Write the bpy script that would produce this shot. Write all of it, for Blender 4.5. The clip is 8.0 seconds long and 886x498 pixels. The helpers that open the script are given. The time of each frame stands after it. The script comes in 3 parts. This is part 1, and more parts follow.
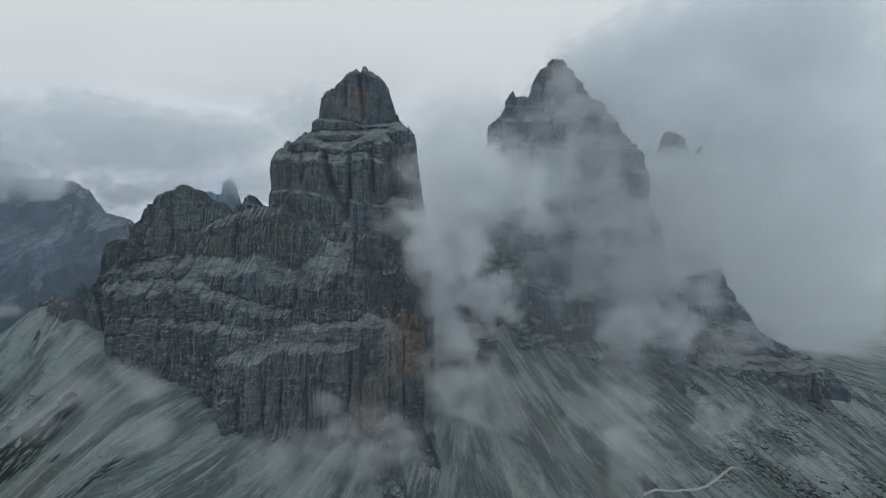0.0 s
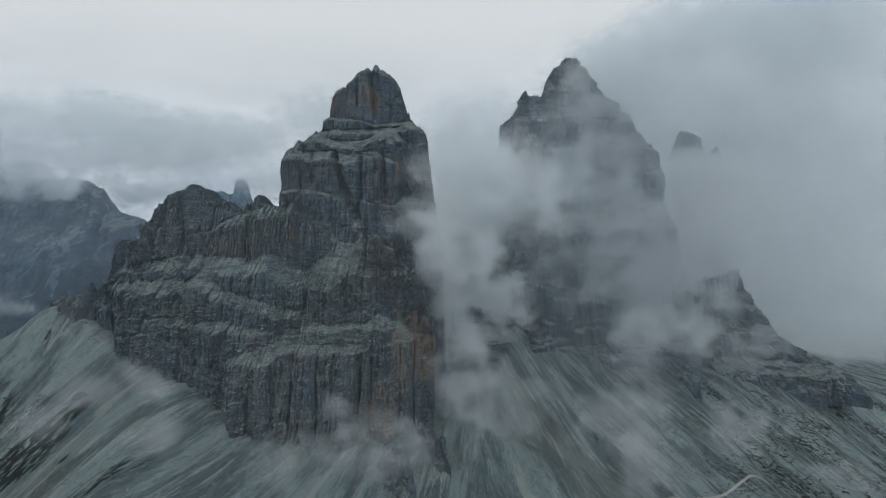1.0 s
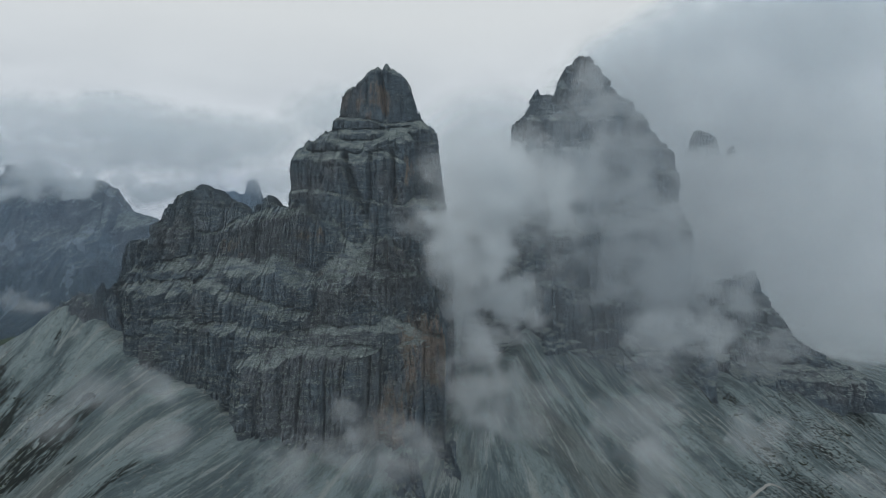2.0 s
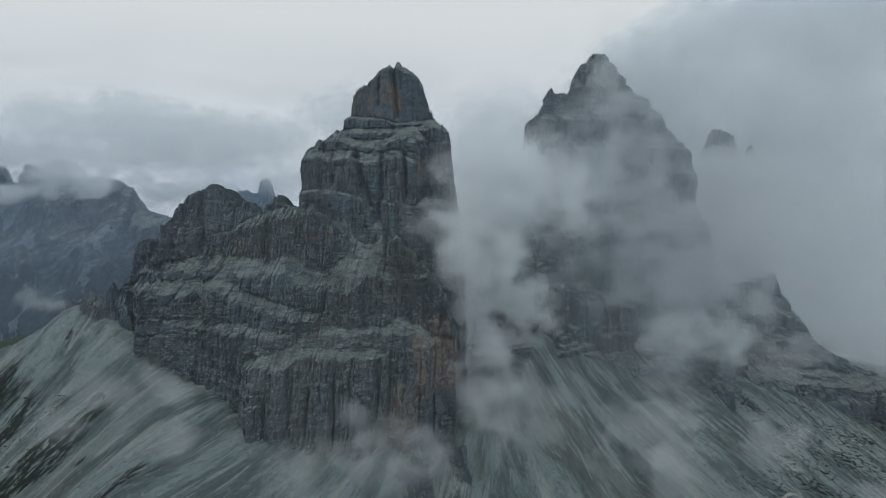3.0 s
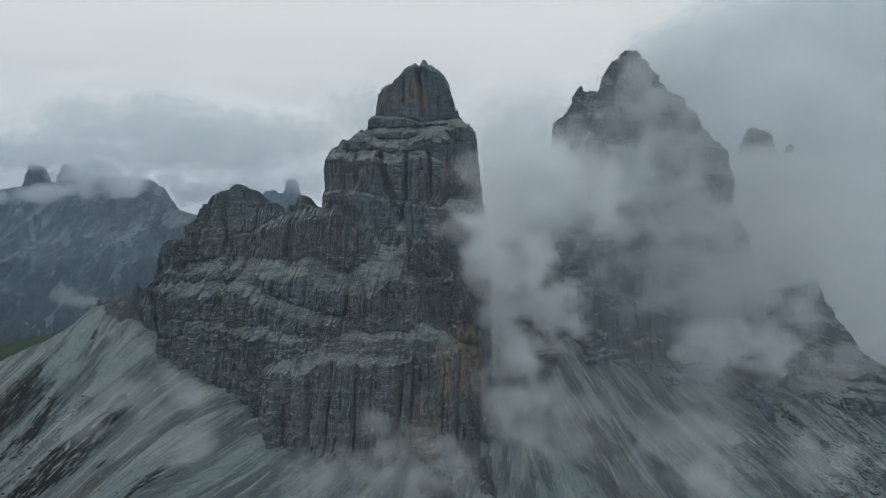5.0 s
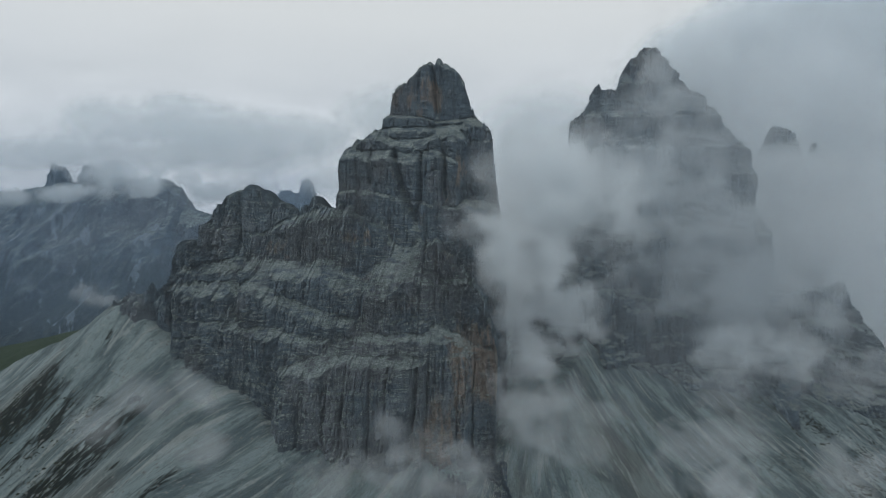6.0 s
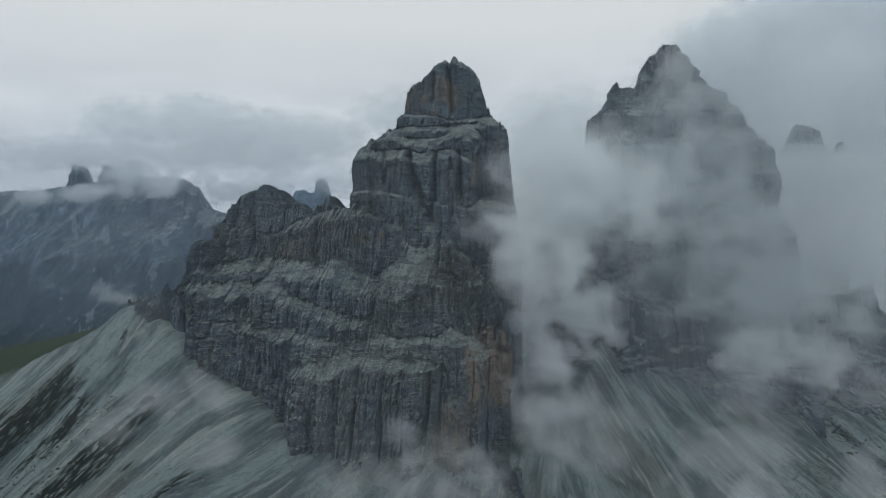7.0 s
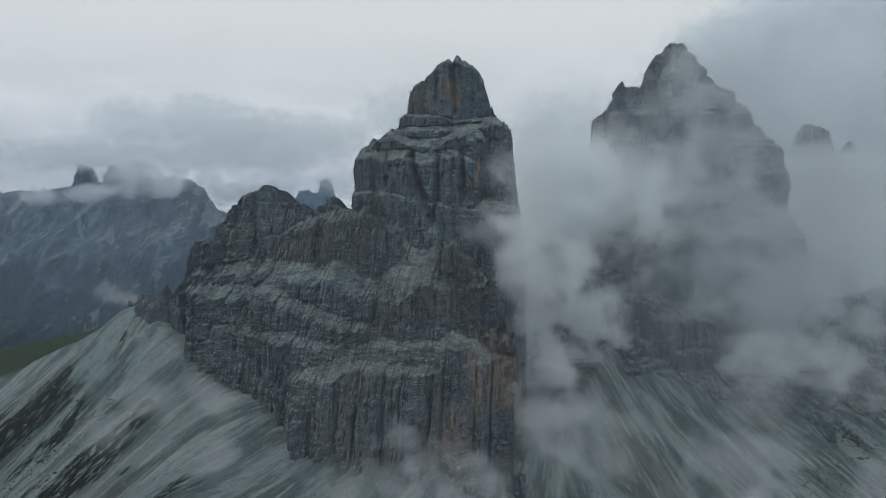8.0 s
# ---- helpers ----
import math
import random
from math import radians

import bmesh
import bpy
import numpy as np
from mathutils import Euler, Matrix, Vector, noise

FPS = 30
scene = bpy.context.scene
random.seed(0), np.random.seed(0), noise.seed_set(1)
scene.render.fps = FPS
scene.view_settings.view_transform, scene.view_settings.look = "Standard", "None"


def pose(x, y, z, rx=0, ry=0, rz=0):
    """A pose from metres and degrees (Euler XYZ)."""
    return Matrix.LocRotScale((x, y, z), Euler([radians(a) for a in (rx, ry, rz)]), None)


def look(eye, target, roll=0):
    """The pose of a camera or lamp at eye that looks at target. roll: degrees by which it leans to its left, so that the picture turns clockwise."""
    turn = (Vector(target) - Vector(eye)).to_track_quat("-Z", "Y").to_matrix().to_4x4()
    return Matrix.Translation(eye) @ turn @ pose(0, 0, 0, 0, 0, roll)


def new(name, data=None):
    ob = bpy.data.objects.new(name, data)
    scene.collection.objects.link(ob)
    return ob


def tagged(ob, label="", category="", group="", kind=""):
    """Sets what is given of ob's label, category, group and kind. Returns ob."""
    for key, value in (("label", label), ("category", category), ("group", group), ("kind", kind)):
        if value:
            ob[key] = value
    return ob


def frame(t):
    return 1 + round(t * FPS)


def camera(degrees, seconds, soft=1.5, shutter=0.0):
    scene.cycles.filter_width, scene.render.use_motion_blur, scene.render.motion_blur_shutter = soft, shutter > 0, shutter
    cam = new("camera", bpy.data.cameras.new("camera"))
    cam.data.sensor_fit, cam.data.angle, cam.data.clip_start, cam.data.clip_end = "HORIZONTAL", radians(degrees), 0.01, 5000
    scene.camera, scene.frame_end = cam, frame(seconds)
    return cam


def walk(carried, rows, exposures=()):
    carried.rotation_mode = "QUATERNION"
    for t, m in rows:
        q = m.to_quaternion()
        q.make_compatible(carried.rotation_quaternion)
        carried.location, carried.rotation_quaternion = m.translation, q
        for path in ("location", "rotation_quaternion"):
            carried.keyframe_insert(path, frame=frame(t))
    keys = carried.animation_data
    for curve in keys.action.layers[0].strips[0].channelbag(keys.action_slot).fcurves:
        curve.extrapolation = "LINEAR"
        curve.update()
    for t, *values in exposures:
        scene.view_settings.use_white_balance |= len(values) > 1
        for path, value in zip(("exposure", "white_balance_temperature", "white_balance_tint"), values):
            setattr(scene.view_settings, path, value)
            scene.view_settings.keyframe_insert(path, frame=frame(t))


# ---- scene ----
cam = camera(82.9, 8.0, soft=0.8)
PATH = [
    (0, (1.722, 0.535, 300.994), (1.718, 2.52, 300.747), -0.2),
    (0.5, (0.999, 6.355, 300.868), (0.974, 8.34, 300.621), -0.1),
    (1, (0.777, 11.902, 300.844), (0.73, 13.886, 300.598), -0.1),
    (1.5, (0.899, 17.142, 301.071), (0.832, 19.126, 300.825), -0.1),
    (3, (0.529, 34.506, 302.137), (0.392, 36.486, 301.888), 0.0),
    (3.5, (0.036, 40.015, 302.284), (-0.121, 41.993, 302.035), 0.0),
    (4, (-0.608, 45.477, 302.582), (-0.79, 47.453, 302.333), 0.0),
    (4.5, (-1.441, 50.894, 302.897), (-1.648, 52.868, 302.648), 0.1),
    (6, (-4.587, 67.611, 303.97), (-4.877, 69.574, 303.72), 0.1),
    (6.5, (-5.803, 72.953, 304.258), (-6.121, 74.911, 304.007), 0.2),
    (7, (-6.698, 78.426, 304.373), (-7.044, 80.38, 304.122), 0.1),
    (7.5, (-6.681, 83.415, 304.689), (-7.037, 85.367, 304.437), 0.1),
    (8, (-5.936, 88.36, 304.968), (-6.3, 90.311, 304.717), 0.1),
]
walk(cam, [(t, look(eye, target, roll)) for t, eye, target, roll in PATH])

scene.cycles.transparent_max_bounces = 128
scene.cycles.max_bounces, scene.cycles.diffuse_bounces, scene.cycles.glossy_bounces, scene.cycles.transmission_bounces = 3, 2, 1, 2

# ---- world and sun ----
SUN_UP, SUN_TURN = radians(48), radians(200)
world = bpy.data.worlds.new("overcast_sky")
scene.world = world
world.use_nodes = True
wn, wl = world.node_tree.nodes, world.node_tree.links
wn.clear()


def wnode(kind, **values):
    n = wn.new(kind)
    for k, v in values.items():
        n.inputs[k].default_value = v
    return n


sky = wn.new("ShaderNodeTexSky")
sky.sky_type, sky.sun_disc, sky.sun_elevation, sky.sun_rotation = "NISHITA", False, SUN_UP, SUN_TURN
clear = wnode("ShaderNodeBackground", Strength=0.08)
wl.new(sky.outputs[0], clear.inputs[0])
coord = wn.new("ShaderNodeTexCoord")
flat = wnode("ShaderNodeMapping", Scale=(1.0, 1.0, 3.6), Location=(3.1, 1.7, 0.4))
wl.new(coord.outputs["Generated"], flat.inputs[0])
bank = wnode("ShaderNodeTexNoise", Scale=2.6, Detail=7.0, Roughness=0.52, Distortion=0.35)
wl.new(flat.outputs[0], bank.inputs[0])
tone = wn.new("ShaderNodeValToRGB")
tone.color_ramp.elements[0].position, tone.color_ramp.elements[0].color = 0.38, (0.42, 0.48, 0.555, 1)
tone.color_ramp.elements[1].position, tone.color_ramp.elements[1].color = 0.62, (0.60, 0.66, 0.735, 1)
wl.new(bank.outputs[0], tone.inputs[0])
split = wn.new("ShaderNodeSeparateXYZ")
wl.new(coord.outputs["Generated"], split.inputs[0])
rise = wnode("ShaderNodeMapRange", **{"From Min": 0.02, "From Max": 0.30})
wl.new(split.outputs[2], rise.inputs[0])
veil = wn.new("ShaderNodeMix")
veil.data_type = "RGBA"
wl.new(rise.outputs[0], veil.inputs[0])
wl.new(tone.outputs[0], veil.inputs[6])
veil.inputs[7].default_value = (0.70, 0.735, 0.75, 1)
overcast = wnode("ShaderNodeBackground", Strength=1.0)
wl.new(veil.outputs[2], overcast.inputs[0])
cover = wnode("ShaderNodeMixShader", Fac=0.93)
wl.new(clear.outputs[0], cover.inputs[1])
wl.new(overcast.outputs[0], cover.inputs[2])
wout = wn.new("ShaderNodeOutputWorld")
wl.new(cover.outputs[0], wout.inputs[0])

sun = new("sun", bpy.data.lights.new("sun", "SUN"))
sun.data.energy, sun.data.angle, sun.data.color = 0.8, radians(40), (1.0, 0.96, 0.9)
sun.matrix_world = look((0, 0, 0), (-math.sin(SUN_TURN) * math.cos(SUN_UP), -math.cos(SUN_TURN) * math.cos(SUN_UP), -math.sin(SUN_UP)))


# ---- materials ----
class Mat:
    """A node material with short calls for its nodes."""

    def __init__(self, name):
        self.m = bpy.data.materials.new(name)
        self.m.use_nodes = True
        self.t = self.m.node_tree
        self.t.nodes.clear()
        self.out = self.t.nodes.new("ShaderNodeOutputMaterial")
        self.geo = self.t.nodes.new("ShaderNodeNewGeometry")

    def put(self, socket, value):
        if hasattr(value, "is_output"):
            self.t.links.new(value, socket)
        else:
            socket.default_value = value

    def noise(self, scale, size=(1, 1, 1), detail=4.0, rough=0.55, shift=(0, 0, 0), distort=0.0, along=""):
        mp = self.t.nodes.new("ShaderNodeMapping")
        place = self.geo.outputs["Position"]
        if along:
            at = self.t.nodes.new("ShaderNodeAttribute")
            at.attribute_name = along
            place = at.outputs["Vector"]
        self.t.links.new(place, mp.inputs[0])
        mp.inputs["Scale"].default_value, mp.inputs["Location"].default_value = size, shift
        n = self.t.nodes.new("ShaderNodeTexNoise")
        self.t.links.new(mp.outputs[0], n.inputs[0])
        for k, v in (("Scale", scale), ("Detail", detail), ("Roughness", rough), ("Distortion", distort)):
            n.inputs[k].default_value = v
        return n.outputs[0]

    def ramp(self, value, lo, hi, a=0.0, b=1.0):
        n = self.t.nodes.new("ShaderNodeMapRange")
        n.interpolation_type = "SMOOTHSTEP"
        for k, v in zip((0, 1, 2, 3, 4), (value, lo, hi, a, b)):
            self.put(n.inputs[k], v)
        return n.outputs[0]

    def mix(self, fac, a, b):
        n = self.t.nodes.new("ShaderNodeMix")
        n.data_type = "RGBA"
        for k, v in zip((0, 6, 7), (fac, a, b)):
            self.put(n.inputs[k], v)
        return n.outputs[2]

    def math(self, op, a, b=0.0):
        n = self.t.nodes.new("ShaderNodeMath")
        n.operation = op
        self.put(n.inputs[0], a), self.put(n.inputs[1], b)
        return n.outputs[0]

    def up(self):
        n = self.t.nodes.new("ShaderNodeSeparateXYZ")
        self.t.links.new(self.geo.outputs["Normal"], n.inputs[0])
        return n.outputs[2]

    def bump(self, height, distance, strength=1.0):
        n = self.t.nodes.new("ShaderNodeBump")
        n.inputs["Distance"].default_value, n.inputs["Strength"].default_value = distance, strength
        self.t.links.new(height, n.inputs["Height"])
        return n.outputs[0]

    def surface(self, color, rough=0.95, normal=None):
        p = self.t.nodes.new("ShaderNodeBsdfPrincipled")
        self.put(p.inputs["Base Color"], color), self.put(p.inputs["Roughness"], rough)
        p.inputs["Specular IOR Level"].default_value = 0.15
        if normal is not None:
            self.t.links.new(normal, p.inputs["Normal"])
        self.t.links.new(p.outputs[0], self.out.inputs[0])
        return self.m


def rgb(r, g, b):
    return (r, g, b, 1.0)


def rock_material(name, unit=1.0, ochre=0.60, stains=(), gullies=0.0):
    """Layered dolomite: grey walls with pale and ochre stains, dark water streaks, pale rubble on the ledges."""
    m = Mat(name)
    bands = m.noise(0.22 / unit, (0.14, 0.14, 1.0), 4.0, 0.62, distort=0.5)
    broad = m.noise(0.013 / unit, detail=4.0)
    streak = m.noise(0.10 / unit, (1, 1, 0.10), 6.0, 0.62, (40, 7, 3))
    grain = m.noise(0.4 / unit, detail=7.0, rough=0.66)
    rust = m.noise(0.017 / unit, (1, 1, 0.6), 6.0, 0.62, (5, 90, 31))
    col = m.mix(m.ramp(bands, 0.30, 0.72), rgb(0.071, 0.101, 0.134), rgb(0.109, 0.151, 0.185))
    warm = m.noise(0.05 / unit, (1, 1, 0.4), 6.0, 0.65, (8, 3, 1))
    for at, radius in stains:
        v = m.t.nodes.new("ShaderNodeVectorMath")
        v.operation = "DISTANCE"
        m.t.links.new(m.geo.outputs["Position"], v.inputs[0])
        v.inputs[1].default_value = at
        warm = m.math("ADD", warm, m.ramp(v.outputs["Value"], 0.1 * radius, radius, 0.0044 * radius, 0.0))
    col = m.mix(m.ramp(m.noise(0.010 / unit, (1, 1, 0.8), 5.0, 0.6, (70, 20, 33)), 0.44, 0.60, 0.0, 0.6), col, rgb(0.131, 0.139, 0.152))
    col = m.mix(m.ramp(rust, ochre, ochre + 0.12, 0.0, 0.7), col, rgb(0.173, 0.153, 0.142))
    col = m.mix(m.ramp(warm, 0.66, 0.86, 0.0, 0.75), col, rgb(0.274, 0.212, 0.167))
    col = m.mix(m.ramp(streak, 0.48, 0.68, 0.0, 0.6), col, rgb(0.038, 0.052, 0.067))
    col = m.mix(m.ramp(grain, 0.45, 0.75, 0.0, 0.3), col, rgb(0.164, 0.210, 0.246))
    col = m.mix(m.ramp(broad, 0.48, 0.68, 0.0, 0.4), col, rgb(0.061, 0.084, 0.100))
    at = m.t.nodes.new("ShaderNodeAttribute")
    at.attribute_name = "flow"
    shelf = m.t.nodes.new("ShaderNodeSeparateXYZ")
    m.t.links.new(at.outputs["Vector"], shelf.inputs[0])
    lying = m.math("MULTIPLY", m.ramp(shelf.outputs[0], 0.3, 0.75), m.ramp(m.up(), -0.05, 0.4))
    patchy = m.math("ADD", m.math("MULTIPLY", m.noise(0.05 / unit, (1, 1, 2.0), 7.0, 0.68, (1, 2, 3)), 0.65), m.math("MULTIPLY", m.noise(0.3 / unit, (0.25, 0.25, 1.0), 5.0, 0.65, (6, 2, 3)), 0.35))
    rubble = m.math("MULTIPLY", m.math("MAXIMUM", lying, m.ramp(m.up(), 0.50, 0.82)), m.ramp(patchy, 0.40, 0.54, 0.0, 0.95))
    col = m.mix(rubble, col, m.mix(m.ramp(m.noise(0.5 / unit, detail=6.0, rough=0.74), 0.34, 0.66), rgb(0.090, 0.118, 0.120), rgb(0.290, 0.345, 0.345)))
    if gullies:
        sep = m.t.nodes.new("ShaderNodeSeparateXYZ")
        m.t.links.new(m.geo.outputs["Position"], sep.inputs[0])
        wood = m.math("ADD", sep.outputs[2], m.math("MULTIPLY", m.noise(0.006, detail=6.0, rough=0.65, shift=(4, 4, 1)), 620.0))
        col = m.mix(m.ramp(wood, 120, 300, 0.85, 0.0), col, m.mix(m.noise(0.05, detail=4.0), rgb(0.020, 0.033, 0.037), rgb(0.045, 0.067, 0.061)))
        col = m.mix(m.ramp(m.noise(0.035 / unit, (1.0, 1.0, 0.35), 5.0, 0.62, (9, 9, 9), 0.3), 0.58, 0.62, 0.0, gullies), col, rgb(0.319, 0.384, 0.445))
    cracks = m.noise(0.30 / unit, (1.0, 1.0, 0.28), 7.0, 0.72, (13, 4, 2), 0.4)
    seams = m.noise(0.55 / unit, (0.18, 0.18, 1.0), 6.0, 0.70, (3, 14, 2), 0.4)
    col = m.mix(m.ramp(cracks, 0.58, 0.68, 0.0, 0.45), col, rgb(0.023, 0.030, 0.034))
    col = m.mix(m.ramp(seams, 0.60, 0.68, 0.0, 0.35), col, rgb(0.033, 0.040, 0.045))
    col = m.mix(m.ramp(cracks, 0.42, 0.32, 0.0, 0.35), col, rgb(0.235, 0.267, 0.274))
    relief = m.math("SUBTRACT", m.math("ADD", m.math("MULTIPLY", bands, 0.5), m.math("MULTIPLY", grain, 0.9)), m.math("MULTIPLY", cracks, 1.2))
    return m.surface(col, 0.95, m.bump(relief, 2.6 * unit))


def scree_material():
    """Pale limestone gravel in runnels that follow the fall of the slope, dark turf in strips, ochre earth."""
    m = Mat("scree")
    runs = m.noise(0.034, (1.0, 0.2, 1.0), 8.0, 0.66, (3, 9, 4), 0.3, "flow")
    rills = m.noise(0.15, (1.0, 0.18, 1.0), 6.0, 0.68, (8, 1, 4), 0.6, "flow")
    fine = m.noise(0.55, detail=7.0, rough=0.72)
    broad = m.noise(0.008, (1.0, 0.5, 1.0), 4.0, 0.55, (60, 3, 9), 0.3, "flow")
    col = m.mix(m.ramp(runs, 0.42, 0.58), rgb(0.092, 0.131, 0.146), rgb(0.221, 0.285, 0.301))
    col = m.mix(m.ramp(rills, 0.52, 0.68, 0.0, 0.5), col, rgb(0.233, 0.288, 0.298))
    col = m.mix(m.ramp(rills, 0.48, 0.34, 0.0, 0.4), col, rgb(0.073, 0.104, 0.116))
    col = m.mix(m.ramp(broad, 0.52, 0.66, 0.0, 0.55), col, rgb(0.117, 0.126, 0.120))
    chutes = m.noise(0.075, (1.0, 0.11, 1.0), 7.0, 0.66, (21, 14, 4), 0.4, "flow")
    col = m.mix(m.ramp(chutes, 0.54, 0.63, 0.0, 0.75), col, rgb(0.318, 0.362, 0.361))
    col = m.mix(m.ramp(chutes, 0.42, 0.34, 0.0, 0.6), col, rgb(0.070, 0.095, 0.101))
    threads = m.noise(0.36, (1.0, 0.55, 1.0), 6.0, 0.74, (5, 31, 4), 0.5, "flow")
    col = m.mix(m.ramp(threads, 0.56, 0.64, 0.0, 0.55), col, rgb(0.059, 0.069, 0.070))
    col = m.mix(m.ramp(threads, 0.43, 0.33, 0.0, 0.6), col, rgb(0.371, 0.379, 0.362))
    sep = m.t.nodes.new("ShaderNodeSeparateXYZ")
    m.t.links.new(m.geo.outputs["Position"], sep.inputs[0])
    px, py = sep.outputs[0], sep.outputs[1]
    # turf: in strips under the near wall, in specks across the lower slopes
    strips = m.math("ADD", m.noise(0.030, (1.0, 0.20, 1.0), 6.0, 0.66, (11, 52, 6), 0.3, "flow"), m.math("MULTIPLY", m.ramp(px, -480, -330, 0.12, 0.0), m.ramp(py, 500, 600, 1.0, 0.0)))
    turf = m.math("MULTIPLY", m.ramp(strips, 0.575, 0.64), m.ramp(m.noise(0.22, (1.0, 0.3, 1.0), 5.0, 0.65, (2, 3, 4), 0.0, "flow"), 0.36, 0.50))
    turf = m.math("MULTIPLY", turf, m.ramp(px, -340, -240, 1.0, 0.0))
    col = m.mix(turf, col, rgb(0.028, 0.037, 0.037))
    specks = m.math("MULTIPLY", m.ramp(px, 200, 600, 0.1, 1.0), m.ramp(m.math("ADD", m.noise(0.16, detail=6.0, rough=0.7, shift=(31, 5, 2)), m.math("MULTIPLY", m.noise(0.012, detail=3.0, shift=(3, 3, 3)), 0.5)), 0.80, 0.86))
    col = m.mix(specks, col, rgb(0.024, 0.032, 0.032))
    col = m.mix(m.ramp(fine, 0.52, 0.70, 0.0, 0.6), col, rgb(0.052, 0.070, 0.079))
    meadow = m.math("MULTIPLY", m.ramp(py, 820, 900), m.ramp(px, -640, -560, 1.0, 0.0))
    grass = m.mix(m.noise(0.02, detail=6.0), rgb(0.026, 0.047, 0.033), rgb(0.046, 0.070, 0.047))
    col = m.mix(meadow, col, grass)
    return m.surface(col, 0.97, m.bump(m.math("ADD", m.math("MULTIPLY", rills, 1.5), m.math("MULTIPLY", fine, 1.2)), 3.0))


def cloud_material(name, opacity, scale=0.012, erode=0.55, albedo=0.86, tint=(0.885, 0.955, 1.0), detail=6.0, twist=0.6, core=0.0):
    """Mist: thin layers that cover a part of what lies behind them, in tufts that thin out towards the cloud's rim."""
    m = Mat(name)
    tufts = m.noise(scale, (1, 1, 1.2), detail, 0.60, (17, 4, 88), twist)
    tc = m.t.nodes.new("ShaderNodeTexCoord")
    far = m.t.nodes.new("ShaderNodeVectorMath")
    far.operation = "LENGTH"
    m.t.links.new(tc.outputs["Object"], far.inputs[0])
    body = m.math("SUBTRACT", 1.0, far.outputs["Value"])
    dense = m.math("ADD", m.math("MULTIPLY", m.math("SUBTRACT", body, core), 1.2), m.math("MULTIPLY", m.math("SUBTRACT", tufts, 0.5), erode * 4))
    cover = m.math("MULTIPLY", m.ramp(dense, 0.05, 0.85, 0.0, opacity), m.ramp(body, 0.02, 0.32))
    d = m.t.nodes.new("ShaderNodeBsdfDiffuse")
    tl = m.t.nodes.new("ShaderNodeBsdfTranslucent")
    for n in (d, tl):
        n.inputs[0].default_value = rgb(albedo * tint[0], albedo * tint[1], albedo * tint[2])
    both = m.t.nodes.new("ShaderNodeMixShader")
    both.inputs[0].default_value = 0.5
    m.t.links.new(d.outputs[0], both.inputs[1]), m.t.links.new(tl.outputs[0], both.inputs[2])
    gap = m.t.nodes.new("ShaderNodeBsdfTransparent")
    mx = m.t.nodes.new("ShaderNodeMixShader")
    m.t.links.new(cover, mx.inputs[0])
    m.t.links.new(gap.outputs[0], mx.inputs[1]), m.t.links.new(both.outputs[0], mx.inputs[2])
    m.t.links.new(mx.outputs[0], m.out.inputs[0])
    return m.m


ROCK = rock_material("dolomite", stains=(((-48, 690, 80), 95), ((-100, 630, 5), 75), ((-152, 862, 438), 62), ((-326, 715, 216), 45), ((-221, 725, 240), 45), ((-84, 798, 318), 60), ((-98, 716, 206), 52)))
ROCK_FAR = rock_material("distant_dolomite", 5.0, 0.7, gullies=0.4)
SCREE = scree_material()

# ---- noise on arrays ----
PERM = np.random.RandomState(7).permutation(256)
PERM = np.concatenate([PERM, PERM, PERM])
GRAD = np.random.RandomState(8).normal(size=(256, 3))
GRAD /= np.linalg.norm(GRAD, axis=1, keepdims=True)


def perlin(x, y, z):
    """Gradient noise, about -0.7 to 0.7."""
    x, y, z = np.broadcast_arrays(x, y, z)
    xi, yi, zi = np.floor(x).astype(int), np.floor(y).astype(int), np.floor(z).astype(int)
    xf, yf, zf = x - xi, y - yi, z - zi
    fx, fy, fz = (t * t * t * (t * (t * 6 - 15) + 10) for t in (xf, yf, zf))
    total = np.zeros(x.shape)
    for a in (0, 1):
        for b in (0, 1):
            for c in (0, 1):
                g = GRAD[PERM[PERM[PERM[(xi + a) & 255] + ((yi + b) & 255)] + ((zi + c) & 255)]]
                w = (fx if a else 1 - fx) * (fy if b else 1 - fy) * (fz if c else 1 - fz)
                total += w * (g[..., 0] * (xf - a) + g[..., 1] * (yf - b) + g[..., 2] * (zf - c))
    return total


def fbm(x, y, z, octaves=4):
    total, amp, f = 0.0, 1.0, 1.0
    for i in range(octaves):
        total = total + amp * perlin(x * f + 17.3 * i, y * f - 9.1 * i, z * f + 4.7 * i)
        amp, f = amp * 0.5, f * 2.03
    return total


def sheet(name, P, material, parent=None, label="", smooth=False, flow=None):
    """A mesh from a grid of places, rows by columns."""
    r, c = P.shape[:2]
    k = np.arange(r * c).reshape(r, c)
    quads = np.stack([k[:-1, :-1], k[:-1, 1:], k[1:, 1:], k[1:, :-1]], -1).reshape(-1, 4)
    me = bpy.data.meshes.new(name)
    me.vertices.add(r * c), me.loops.add(quads.size), me.polygons.add(len(quads))
    me.vertices.foreach_set("co", P.reshape(-1).astype(np.float32))
    me.loops.foreach_set("vertex_index", quads.reshape(-1).astype(np.int32))
    me.polygons.foreach_set("loop_start", np.arange(0, quads.size, 4, dtype=np.int32))
    me.polygons.foreach_set("use_smooth", np.full(len(quads), smooth))
    me.update(calc_edges=True)
    if flow is not None:
        me.attributes.new("flow", "FLOAT_VECTOR", "POINT").data.foreach_set("vector", flow.reshape(-1).astype(np.float32))
    me.materials.append(material)
    ob = new(name, me)
    ob.parent = parent
    return tagged(ob, label)


